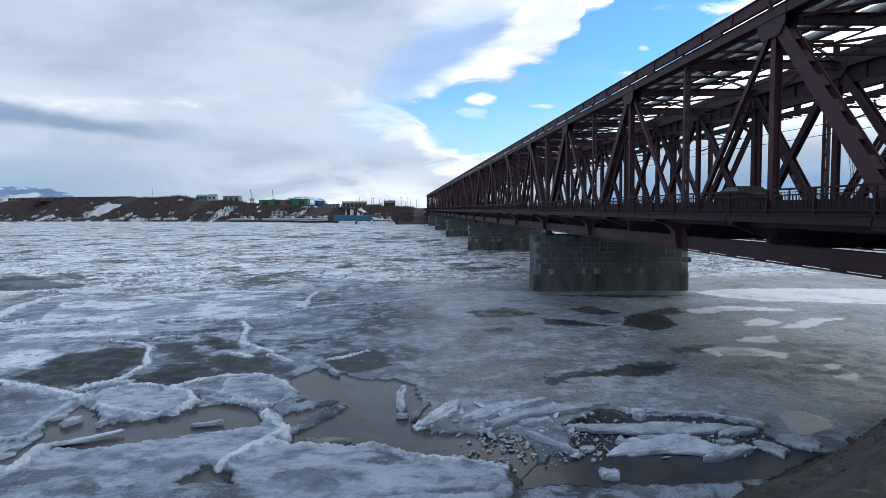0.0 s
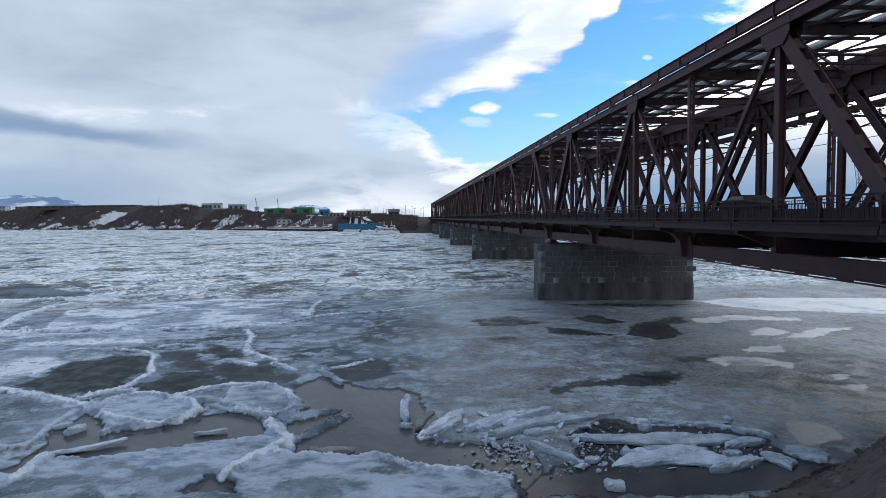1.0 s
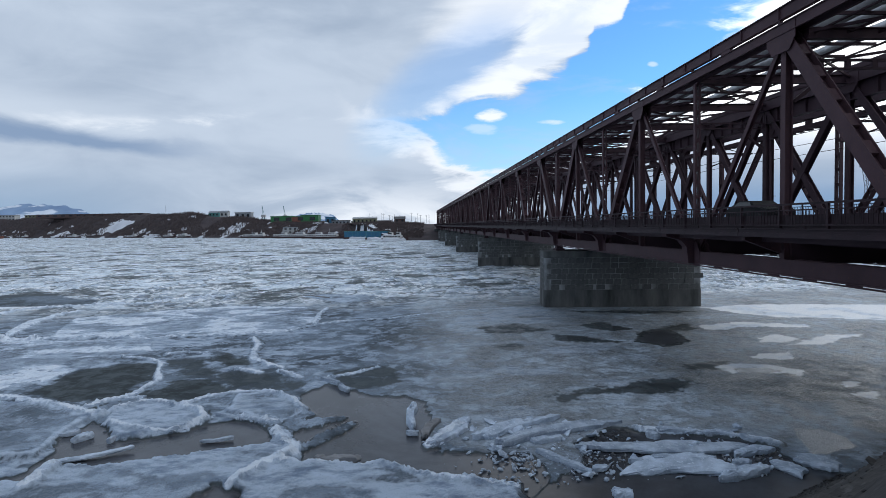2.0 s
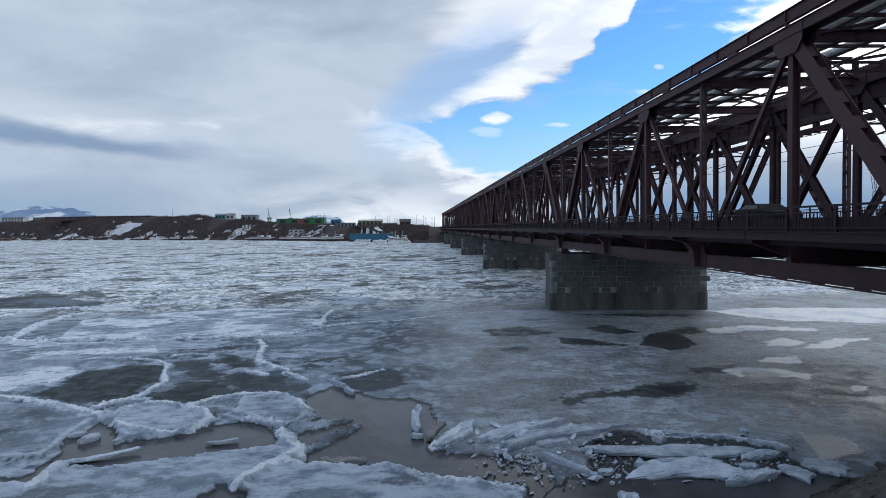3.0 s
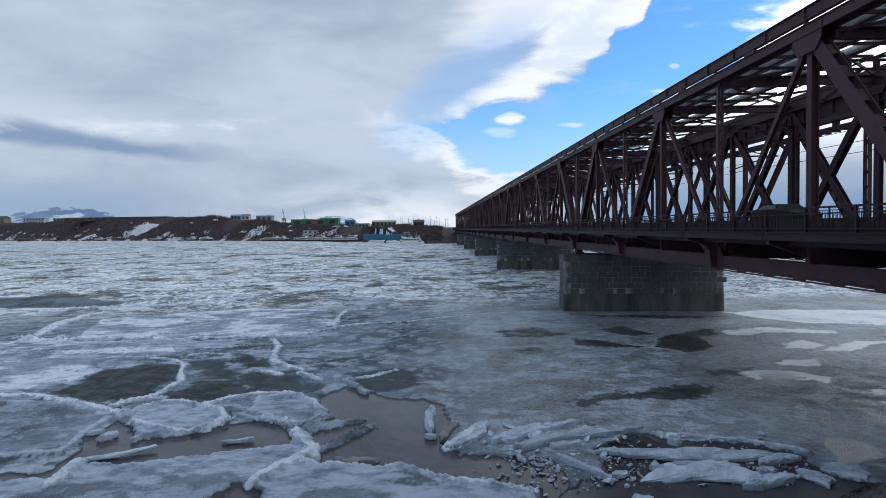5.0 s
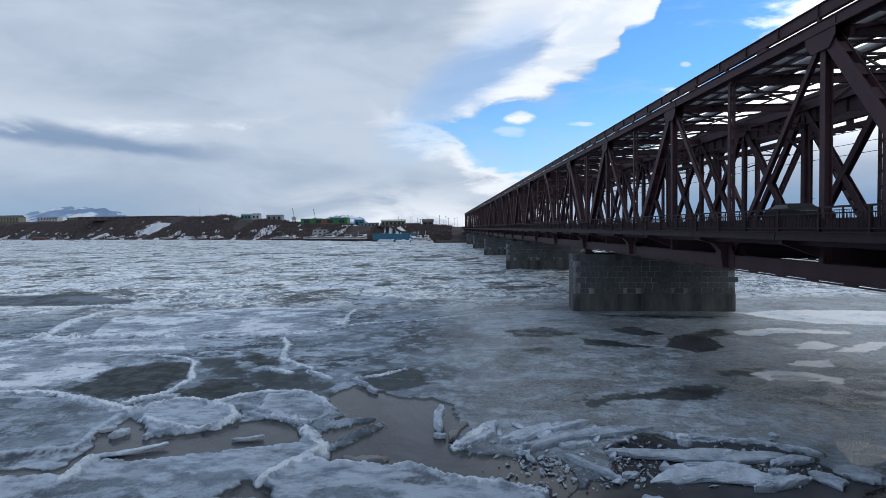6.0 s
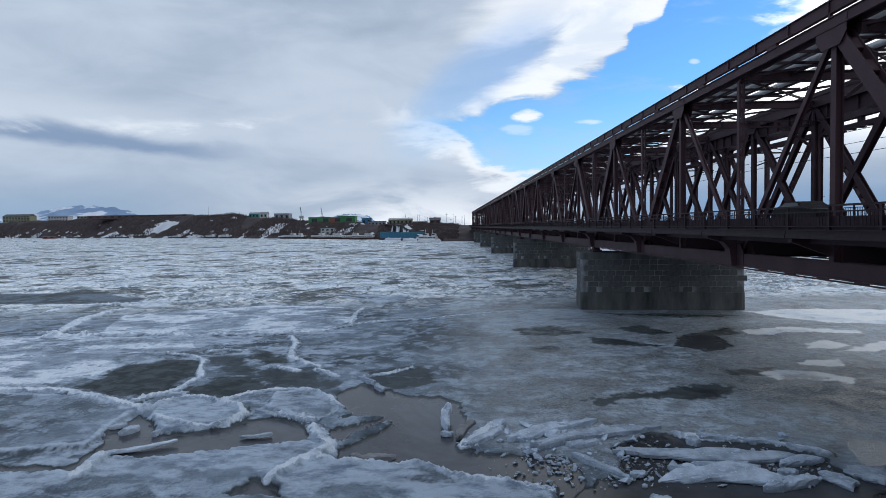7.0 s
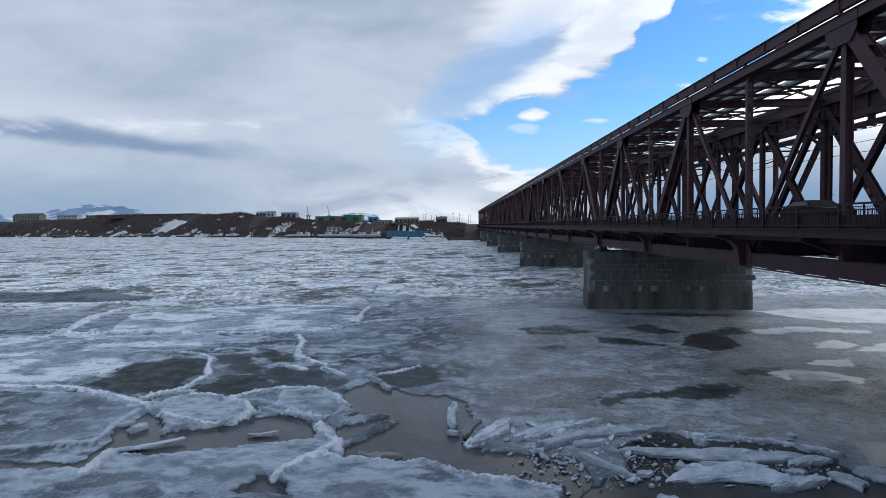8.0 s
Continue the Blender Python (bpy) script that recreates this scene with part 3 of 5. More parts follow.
    L(drag.outputs[0], drawn.inputs["Vector"])
    drawn.inputs["Scale"].default_value, drawn.inputs["Detail"].default_value, drawn.inputs["Roughness"].default_value = 1.1, 8, 0.68
    ice = mix(white, ice, mix(ramp(drawn.outputs[0], 0.33, 0.57), (0.165, 0.22, 0.31), (0.465, 0.555, 0.68)))
    ice = mix(m("MULTIPLY", ramp(snow, 0.90, 1.0), ramp(patch, 0.36, 0.56)), ice, (0.64, 0.71, 0.80))
    ice = mix(m("MULTIPLY", ramp(speck, 0.60, 0.66), 0.5), ice, (0.085, 0.09, 0.095))
    ragged = m("ADD", wet, m("MULTIPLY", m("SUBTRACT", patch, 0.5), 0.9))
    pool = m("MULTIPLY", ramp(wet, 0.02, 0.35), ramp(ragged, 0.15, 0.5))
    gloss = m("MULTIPLY", pool, ramp(wet, 0.6, 0.8))
    ice = mix(m("MULTIPLY", pool, 0.96), ice, mix(gloss, mix(ramp(patch, 0.4, 0.62), (0.027, 0.033, 0.036), (0.066, 0.080, 0.088)), mix(ramp(broad, 0.35, 0.65), (0.026, 0.028, 0.033), (0.064, 0.068, 0.080))))
    still = N("ShaderNodeAttribute")
    still.attribute_name = "puddle"
    # the near-white tone paints in sky reflected off the wet patches
    ice = mix(still.outputs["Fac"], ice, mix(snow, (0.26, 0.265, 0.27), (0.74, 0.77, 0.80)))
    L(ice, bsdf.inputs["Base Color"])
    r = N("ShaderNodeMapRange")
    gloss = m("MAXIMUM", gloss, still.outputs["Fac"])
    shine = m("MAXIMUM", gloss, m("MULTIPLY", m("MULTIPLY", grey, ramp(patch, 0.62, 0.42)), 0.72))
    L(shine, r.inputs[0])
    r.inputs[3].default_value, r.inputs[4].default_value = 0.72, 0.2
    sp = N("ShaderNodeMapRange")
    L(shine, sp.inputs[0])
    sp.inputs[3].default_value, sp.inputs[4].default_value = 0.06, 0.25
    L(sp.outputs[0], bsdf.inputs["Specular IOR Level"])
    L(r.outputs[0], bsdf.inputs["Roughness"])
    bp = N("ShaderNodeBump")
    bp.inputs["Distance"].default_value = 0.10
    L(m("MULTIPLY", m("SUBTRACT", 1.0, pool), 0.9), bp.inputs["Strength"])
    L(m("ADD", grain, patch), bp.inputs["Height"])
    L(bp.outputs[0], bsdf.inputs["Normal"])
    return mat


def build_ice():
    fine = np.radians(np.arange(-46, 47, 0.10))
    coarse = np.radians(np.arange(50, 314, 4.0))
    ang = np.concatenate([fine, coarse])
    r = [3.0, 8.0, 13.0]
    while r[-1] < 95:
        r.append(r[-1] * 1.006)
    while r[-1] < 700:
        r.append(r[-1] * 1.011)
    while r[-1] < 4800:
        r.append(r[-1] * 1.15)
    r = np.array(r)
    A, Rr = np.meshgrid(ang, r)
    X, Y = np.sin(A) * Rr, np.cos(A) * Rr
    near = smooth(Rr, 260, 60)
    wob = (fractal(X * 0.9, Y * 0.9, 4) - 0.5) * 1.5
    slow = (fractal(X * 0.35 + 5, Y * 0.35 + 70, 4, 0.6) - 0.5)
    wob2 = (fractal(X * 3, Y * 3 + 9, 4) - 0.5) * 0.7
    lump = fractal(X * 2.2, Y * 2.2 + 50, 5, 0.62)
    crisp = fractal(X * 5, Y * 5 + 20, 4, 0.65)
    blocks = np.clip(np.floor((lump * 0.7 + crisp * 0.5 - 0.32) * 9) / 9, 0, 1) + 0.15 * (crisp - 0.5)
    z = (fractal(X * 0.5, Y * 0.5, 5) - 0.5) * 0.06
    wet, snow, grey = np.zeros_like(X), np.zeros_like(X), np.zeros_like(X)
    # smooth grey ice between the pier and the near bank
    grey = smooth(X + wob * 3, -4, 6) * smooth(Y, 95, 66) * smooth(Y, 20, 27)
    # broken, drifted ice out on the river: ridged lumps with wet lanes between
    lanes = fractal(X * 0.10 + 3, Y * 0.10, 5, 0.6)
    ridged = 1 - np.abs(fractal(X * 0.32 + 11, Y * 0.32, 5, 0.55) - 0.5) * 2
    out = smooth(Y + X * -0.1 + wob * 4, 62, 84) + smooth(X - 18 + wob, 0, 8) * smooth(Y, 70, 80)
    out = np.clip(out, 0, 1)
    rough = np.clip((ridged - 0.84) * 6, 0, 1) * out * smooth(lanes, 0.40, 0.56)
    z += rough * lump * 0.6 + out * (crisp - 0.5) * 0.14
    snow = np.maximum(snow, np.clip(rough * 1.1, 0, 0.95))
    wet = np.maximum(wet, smooth(lanes, 0.41, 0.34) * out * 0.42 * (1 - rough))
    # left foreground: patchy snow on the plate
    left = smooth(X, 2, -8) * smooth(Y, 66, 50)
    snow = np.maximum(snow, left * smooth(fractal(X * 0.22, Y * 0.4, 6, 0.65), 0.47, 0.60) * 0.75)
    # thin snow drawn out over the smooth ice before the pier
    thin = smooth(fractal(X * 0.16 + 30, Y * 0.33 + 8, 6, 0.6), 0.45, 0.60) * smooth(X, 21, 13) * grey
    snow = np.maximum(snow, thin * 0.52)
    veined = wob2 * 0.9 + wob * 0.5
    for pts, cover in PLATES:
        low = pts[0][1] < 50
        d = to_outline(X, Y, pts) + wob * 0.25 + wob2 * 0.45
        k = smooth(d, 0.15, -0.12)
        rim = smooth(np.abs(d + 0.25), 0.35, 0.05) * low
        wet, grey, out = wet * (1 - k), grey * (1 - k), out * (1 - k)
        patchy = smooth(fractal(X * 0.30 + 4, Y * 0.55, 6, 0.65), 0.40, 0.56)
        snow = np.maximum(snow * (1 - k), k * cover * (0.45 + 0.55 * patchy))
        snow = np.maximum(snow, rim * 0.9)
        lift = 0.16 if low else 0.05
        z = z * (1 - k) + k * (lift + 0.10 * (lump - 0.5)) + rim * 0.06 * lump
    for depth, pts in POOLS:
        d = to_outline(X, Y, pts) + veined * 1.6 + slow * 1.7
        k = smooth(d, 0.75, -0.55)
        wet, snow, out = np.maximum(wet, k * depth), snow * (1 - k), out * (1 - k)
        z = z * (1 - k) - 0.02 * k
    film = np.zeros_like(X)
    for pts in SNOW_GLARE_PATCHES:
        k = smooth(to_outline(X, Y, pts) + veined * 0.8 + slow * 1.2, 0.12, -0.15)
        snow, wet, out = np.maximum(snow, k), wet * (1 - k), out * (1 - k)
        if pts[0][1] < 80:      # sky glare on wet ice, put in as pale colour under gloss
            film = np.maximum(film, k * smooth(fractal(X * 0.5 + 60, Y * 0.5, 4), 0.30, 0.5))
    for pts in SLUSH:
        k = smooth(to_outline(X, Y, pts) + wob * 0.35 + wob2 * 0.6, 0.12, -0.12)
        wet, snow, grey = np.maximum(wet * (1 - k), k * 0.9), snow * (1 - k), grey * (1 - k)
        z = z * (1 - k) - 0.10 * k
    for pts in RAFTS:          # dirty crumbled ice afloat in the slush
        k = smooth(to_outline(X, Y, pts) + wob * 0.3 + wob2 * 0.7 + (crisp - 0.5) * 0.5, 0.1, -0.1)
        wet, snow = wet * (1 - k), np.maximum(snow, k * 0.35 * crisp)
        z = z * (1 - k) + k * (0.02 + 0.18 * (crisp - 0.35))
    puddle = film * 0.8
    for pts in PUDDLES:
        k = smooth(to_outline(X, Y, pts) + veined * 0.4, 0.1, -0.1)
        puddle, snow, wet = np.maximum(puddle, k), snow * (1 - k), wet * (1 - k)
        z = z * (1 - k)
    for pts, w, h in RIDGES:
        d = to_line(X, Y, pts) + wob * 0.16 + wob2 * 0.25
        k = smooth(d + slow * 0.5 * w + (lump - 0.5) * w * 1.3, w * 1.1, w * 0.5)
        z += k * h * (0.25 + 0.9 * blocks + 0.7 * lump)
        snow, wet = np.maximum(snow, k), wet * (1 - k)
        if w < 0.6:        # wet line and ridge shadow along the foot, both put in as dark colour
            lead_shade = smooth(np.abs(d - w * 1.6 + slow), 0.3 * w + 0.1, 0.0) * smooth(slow, -0.04, 0.06)
            wet = np.maximum(wet, lead_shade * 0.5 * (1 - snow))
    z += snow * (crisp - 0.5) * 0.045
    z *= np.clip(near + 0.0, 0.35, 1)
    z[Rr < 14] = -0.2
    n, c = len(r), len(ang)
    verts = np.stack([X, Y, z], -1).reshape(-1, 3)
    i = np.arange(n - 1)[:, None] * c
    j = np.arange(c)[None, :]
    jn = (j + 1) % c
    faces = np.stack([i + j, i + c + j, i + c + jn, i + jn], -1).reshape(-1, 4)
    me = bpy.data.meshes.new("river_ice")
    me.vertices.add(len(verts))
    me.vertices.foreach_set("co", verts.ravel())
    me.loops.add(faces.size)
    me.loops.foreach_set("vertex_index", faces.ravel().astype(np.int32))
    me.polygons.add(len(faces))
    me.polygons.foreach_set("loop_start", np.arange(0, faces.size, 4, dtype=np.int32))
    me.update(calc_edges=True)
    cover = me.attributes.new("cover", "FLOAT_COLOR", "POINT")
    rgba = np.stack([wet, snow, grey, out], -1).reshape(-1)
    cover.data.foreach_set("color", np.clip(rgba, 0, 1).astype(np.float32))
    shine = me.attributes.new("puddle", "FLOAT", "POINT")
    shine.data.foreach_set("value", puddle.reshape(-1).astype(np.float32))
    me.materials.append(ice_material())
    ob = new("river_ice", me)
    tagged(ob, "breaking grey and white river ice with dark melt pools", "ice", kind="structure")


build_ice()


def slab_mesh(length, width, thick, seed):
    """A broken ice slab: a bent, jagged outline, worn top edge and rough sides."""
    rnd = random.Random(seed)
    bm = bmesh.new()
    n = 30
    bend = rnd.uniform(-0.10, 0.10) * length
    out = []
    for k in range(n):
        a = k * math.tau / n
        e = 2.6
        q = 1 / (abs(math.cos(a)) ** e + abs(math.sin(a)) ** e) ** (1 / e)
        w = noise.fractal(Vector((math.cos(a) * 1.6 + seed * 3.1, math.sin(a) * 1.6, 0.3)), 0.8, 2, 4)
        q *= 1 + 0.30 * w + rnd.uniform(-0.06, 0.06)
        px, py = math.cos(a) * q * length / 2, math.sin(a) * q * width / 2
        out.append((px, py + bend * (1 - (2 * px / length) ** 2)))
    rings = []
    for s, h in ((0.92, -0.6), (1.0, -0.2), (1.0, 0.2), (0.94, 0.45), (0.78, 0.56), (0.45, 0.58)):
        ring = []
        for px, py in out:
            cy = bend * (1 - (2 * px / length) ** 2)
            x, y = px * (1 - (1 - s) * min(1, width / length * 2)), cy + (py - cy) * s
            lump = noise.fractal(Vector((x * 2.5, y * 2.5, seed + h)), 0.7, 2, 4)
            ring.append(bm.verts.new((x + rnd.uniform(-0.02, 0.02), y + rnd.uniform(-0.02, 0.02), thick * (h + 0.35 * lump * (h > 0)))))
        rings.append(ring)
    for a, b in zip(rings, rings[1:]):
        for k in range(n):
            bm.faces.new((a[k], a[(k + 1) % n], b[(k + 1) % n], b[k]))
    bm.faces.new(rings[0][::-1])
    bm.faces.new(rings[-1])
    bmesh.ops.triangulate(bm, faces=[f for f in bm.faces if len(f.verts) > 4])
    return bm


def ico():
    g = (1 + 5 ** 0.5) / 2
    vs = [Vector(v).normalized() for v in ((-1, g, 0), (1, g, 0), (-1, -g, 0), (1, -g, 0), (0, -1, g), (0, 1, g), (0, -1, -g), (0, 1, -g), (g, 0, -1), (g, 0, 1), (-g, 0, -1), (-g, 0, 1))]
    near = [(i, j, k) for i in range(12) for j in range(12) for k in range(12)
            if j > i and k > i and (vs[i] - vs[j]).length < 1.1 and (vs[j] - vs[k]).length < 1.1 and (vs[k] - vs[i]).length < 1.1
            and (vs[j] - vs[i]).cross(vs[k] - vs[i]).dot(vs[i]) > 0]
    return vs, near


ICO = ico()


def lumps(count, place, size, seed):
    """Many small angular lumps as one mesh."""
    rnd = random.Random(seed)
    bm = bmesh.new()
    for k in range(count):
        x, y, z = place(rnd)
        s = size * rnd.random() ** 2 * 1.6 + size * 0.3
        m = Matrix.Translation((x, y, z)) @ pose(0, 0, 0, rnd.uniform(-40, 40), rnd.uniform(-40, 40), rnd.uniform(0, 360)) @ Matrix.Diagonal((s * rnd.uniform(0.8, 2.0), s, s * rnd.uniform(0.3, 0.7), 1))
        bv = [bm.verts.new(m @ (v * rnd.uniform(0.55, 1.15))) for v in ICO[0]]
        for q in ICO[1]:
            bm.faces.new([bv[i] for i in q])
    return bm


def build_slabs():
    for k, (a, b, w, th, dirty) in enumerate(SLABS):
        a, b = Vector((*a, 0)), Vector((*b, 0))
        d = b - a
        rnd = random.Random(k)
        ob = part("ice_slab", slab_mesh(d.length * 1.04, w * 1.35, th * 0.8, k), GREYICE if dirty else SNOWICE)
        c = (a + b) / 2
        lean = (rnd.uniform(-7, 7), rnd.uniform(-3, 3)) if k else (4, -7)
        ob.matrix_basis = Matrix.Translation((c.x, c.y, th * (0.16 if k else 0.7))) @ pose(0, 0, 0, 0, 0, math.degrees(math.atan2(d.y, d.x))) @ pose(0, 0, 0, *lean)
        tagged(ob, "grey melting slab of river ice lying in slush" if dirty else "white broken slab of river ice in brown slush", "ice slab", "ice slabs by the bank")

    def heap(rnd):
        if rnd.random() < 0.6:
            return rnd.gauss(5.4, 1.5), rnd.gauss(23.4, 1.1), -0.05
        return rnd.uniform(2.5, 15), rnd.uniform(20.5, 27.2), -0.05
    tagged(part("ice_rubble", lumps(700, heap, 0.07, 5), SNOWICE), "small white lumps of broken ice in slush", "ice rubble", kind="stuff")

    def chunks(rnd):
        if rnd.random() < 0.5:
            return rnd.gauss(4.2, 1.6), rnd.gauss(25.6, 0.9), 0.05
        return rnd.uniform(3, 15.5), rnd.uniform(21, 26.8), 0.02
    tagged(part("ice_chunks", lumps(110, chunks, 0.17, 15), SNOWICE), "white broken chunks of ice heaped among slabs", "ice rubble", kind="stuff")

    def strips(rnd):
        (xa, ya), (xb, yb), wide = rnd.choice((((-5.1, 25.3), (-3.2, 27.9), 0.22), ((-6.6, 27.4), (-4.0, 28.6), 0.22), ((0.6, 25.0), (4.6, 24.0), 0.3), ((6.0, 22.4), (15.0, 22.0), 0.5)))
        t = rnd.random()
        return xa + (xb - xa) * t + rnd.gauss(0, wide), ya + (yb - ya) * t + rnd.gauss(0, wide), -0.08
    tagged(part("slush_rubble", lumps(1500, strips, 0.045, 21), GREYICE), "brown-grey crumbled ice in strips on the slush", "ice rubble", kind="stuff")

    def along(rnd):
        pts, w, h = RIDGES[rnd.randrange(len(RIDGES))]
        i = rnd.randrange(len(pts) - 1)
        t = rnd.random()
        x, y = (pts[i][q] + (pts[i + 1][q] - pts[i][q]) * t + rnd.gauss(0, w * 0.5) for q in (0, 1))
        return x, y, rnd.uniform(0.0, h * 0.6)
    tagged(part("ridge_lumps", lumps(2600, along, 0.075, 8), SNOWICE), "white crumbled ice along the pressure ridges", "ice rubble", kind="stuff")


build_slabs()

# ---- the near bank, on which the camera stands ----
def near_z(X, Y):
    """Height of the near bank: a flat top, a stony slope and an uneven toe."""
    d = (11.35 + 0.54 * X - Y) * 0.88 + (fractal(X * 0.35, Y * 0.35, 4) - 0.5) * 1.0
    top = 8.2 - 2.2 * smooth(X, 9, 13)
    z = np.minimum(d * 0.95, top)
    rough = (fractal(X * 1.3, Y * 1.3, 5, 0.6) - 0.5)
    return np.maximum(z + rough * np.where(z < top, 0.35, 0.08), -1.5)


def build_near_bank():
    xs = np.concatenate([np.linspace(-60, 1, 50), np.linspace(1.2, 26, 200), np.linspace(26.5, 60, 30)])
    ys = np.concatenate([np.linspace(-70, 1, 50), np.linspace(1.2, 27, 200), np.linspace(27.5, 32, 5)])
    X, Y = np.meshgrid(xs, ys)
    verts = np.stack([X, Y, near_z(X, Y)], -1).reshape(-1, 3).tolist()
    c = len(xs)
    faces = [(j * c + i, j * c + i + 1, (j + 1) * c + i + 1, (j + 1) * c + i) for j in range(len(ys) - 1) for i in range(c - 1)]
    ob = new("ground", mesh_from("near_bank", verts, faces, GRAVEL))
    tagged(ob, "dark wet gravel bank above the ice", "river bank", kind="structure")

    def edge(rnd):
        x = rnd.uniform(2, 24)
        off = rnd.uniform(-0.4, 9) if rnd.random() < 0.7 else abs(rnd.gauss(0, 0.7)) - 0.4
        y = 11.35 + 0.54 * x - off
        return x, y, max(float(near_z(np.array([x]), np.array([y]))[0]), -0.05) - 0.02
    bm = lumps(8000, edge, 0.042, 11)
    tagged(part("bank_stones", bm, GRAVEL), "dark stones and gravel along the water's edge", "stones", kind="stuff")


build_near_bank()

# ---- the bridge ----
SPAN, PANEL, FIRST, SPANS = 66.0, 8.25, 0.65, 6
XA, XB, XC = 17.4, 27.1, 32.9           # the truss planes: road between the first two, track between the last two
Z_LOW, Z_TOP = 7.55, 18.33              # the chords' middle heights
Z_ROAD = 9.45


def build_span():
    span = thing("bridge_span", pose(0, FIRST, 0), "dark brown riveted steel truss span with a roadway inside", "bridge span", "spans of the bridge")
    for X, mat, main, odd in ((XA, STEEL, True, 1), (XB, STEEL_FAR, True, 0), (XC, STEEL_FAR, False, 0)):
        w = 0.62 if main else 0.5
        h, lip = w / 2, w / 2 + 0.07
        low = -0.06 if X == XA else -0.34
        bm = bmesh.new()
        section(bm, [(X + px, Z_TOP + pz) for px, pz in ((-lip, 0.41), (lip, 0.41), (lip, 0.37), (h, 0.37), (h, low), (lip, low), (lip, low - 0.04), (h - 0.06, low - 0.04),
                (h - 0.06, 0.30), (-h + 0.06, 0.30), (-h + 0.06, low - 0.04), (-lip, low - 0.04), (-lip, low), (-h, low), (-h, 0.37), (-lip, 0.37))], 0.05, SPAN - 0.05)
        part("top_chord", bm, mat, span)
        bm = bmesh.new()
        section(bm, [(X + px, Z_LOW + pz) for px, pz in ((-lip, -0.38), (lip, -0.38), (lip, -0.34), (h, -0.34), (h, 0.38), (h - 0.06, 0.38), (h - 0.06, -0.3),
                (-h + 0.06, -0.3), (-h + 0.06, 0.38), (-h, 0.38), (-h, -0.34), (-lip, -0.34))], 0.05, SPAN - 0.05)
        part("bottom_chord", bm, mat, span)
        bm = bmesh.new()       # thin lower strip held off the chord by packing plates
        box(bm, X - h, X - h + 0.09, 0.06, SPAN - 0.06, Z_LOW - 0.50, Z_LOW - 0.435)
        for q in range(27):
            box(bm, X - h + 0.01, X - h + 0.08, 0.3 + q * 2.45, 1.1 + q * 2.45, Z_LOW - 0.435, Z_LOW - 0.38)
        part("lower_strip", bm, mat, span)
        for i in range(9):
            y = i * PANEL
            y = min(max(y, 0.3), SPAN - 0.3)
            bm = bmesh.new()
            if i % 2 == odd or X == XB:
                h_bar(bm, (X, y, Z_LOW + 0.3), (X, y, Z_TOP - 0.3), *((0.38, 0.34) if X == XA else (0.34, 0.36)))
            elif main:
                laced_bar(bm, (X, y, Z_LOW + 0.3), (X, y, Z_TOP - 0.3), 0.34, 0.26, (1, 0, 0), 0.8)
            else:
                laced_bar(bm, (X, y, Z_LOW + 0.3), (X, y, Z_TOP - 0.3), 0.55, 0.26, (0, 1, 0), 1.1)
            part("post" if i % 2 == odd else "hanger", bm, mat, span)
        for i in range(8):
            y0, y1 = i * PANEL, (i + 1) * PANEL
            up = i % 2 != odd
            a, b = ((X, y0, Z_LOW), (X, y1, Z_TOP)) if up else ((X, y0, Z_TOP), (X, y1, Z_LOW))
            bm = bmesh.new()
            if main:
                size = {0: (0.52, 0.75), 7: (0.52, 0.75), 2: (0.50, 0.64), 5: (0.46, 0.55), 1: (0.30, 0.34), 6: (0.30, 0.34)}.get(i, (0.22, 0.26))
                if X != XA:
                    size = (0.42, 0.46)
                h_bar(bm, a, b, *size, 0.05)
                if i in (2, 5) and X == XA:
                    t = (Vector(b) - Vector(a))
                    for q in range(1, 9):
                        c = Vector(a) + t * (q / 9)
                        bar(bm, c - t.normalized() * 0.35, c + t.normalized() * 0.35, size[0] - 0.12, 0.5)
            else:
                laced_bar(bm, a, b, 0.5, 0.3, (0, 1, 0), 1.0)
            part("diagonal", bm, mat, span)
            if X == XB:              # the middle truss has a second diagonal in each panel
                bm = bmesh.new()
                h_bar(bm, (X, y0, b[2]), (X, y1, a[2]), 0.36, 0.42, 0.05)
                part("diagonal", bm, mat, span)
        # gusset plates at the nodes, on both faces of the truss
        for i in range(9):
            top = i % 2 == odd
            for k in (-1, 1):
                bm = bmesh.new()
                y = i * PANEL
                zc = Z_TOP if top else Z_LOW
                s = -1 if top else 1
                lo = max(y - 1.0, 0.06)
                hi = min(y + 1.0, SPAN - 0.06)
                ring = [(lo, zc + s * -0.3), (hi, zc + s * -0.3), (hi, zc + s * 0.42), (min(y + 0.6, hi), zc + s * 0.92), (max(y - 0.6, lo), zc + s * 0.92), (lo, zc + s * 0.42)]
                xa, xb = X + k * (w / 2 + 0.002), X + k * (w / 2 + 0.032)
                va = [bm.verts.new((xa, *p)) for p in ring]
                vb = [bm.verts.new((xb, *p)) for p in ring]
                bm.faces.new(va)
                bm.faces.new(vb[::-1])
                for q in range(6):
                    bm.faces.new((va[q], va[(q + 1) % 6], vb[(q + 1) % 6], vb[q]))
                part("gusset_plate", bm, mat, span)
    # the girder carried above the near top chord on short struts
    bm = bmesh.new()
    section(bm, [(XA + px, pz) for px, pz in ((-0.30, 18.95), (-0.06, 18.95), (-0.06, 18.98), (-0.16, 18.98), (-0.16, 19.52), (-0.06, 19.52), (-0.06, 19.56), (-0.30, 19.56), (-0.30, 19.52), (-0.20, 19.52), (-0.20, 18.98), (-0.30, 18.98))], 0.05, SPAN - 0.05)
    for i in range(22):
        box(bm, XA - 0.28, XA - 0.19, i * 3.0 + 1.0, i * 3.0 + 1.06, 18.97, 19.53)
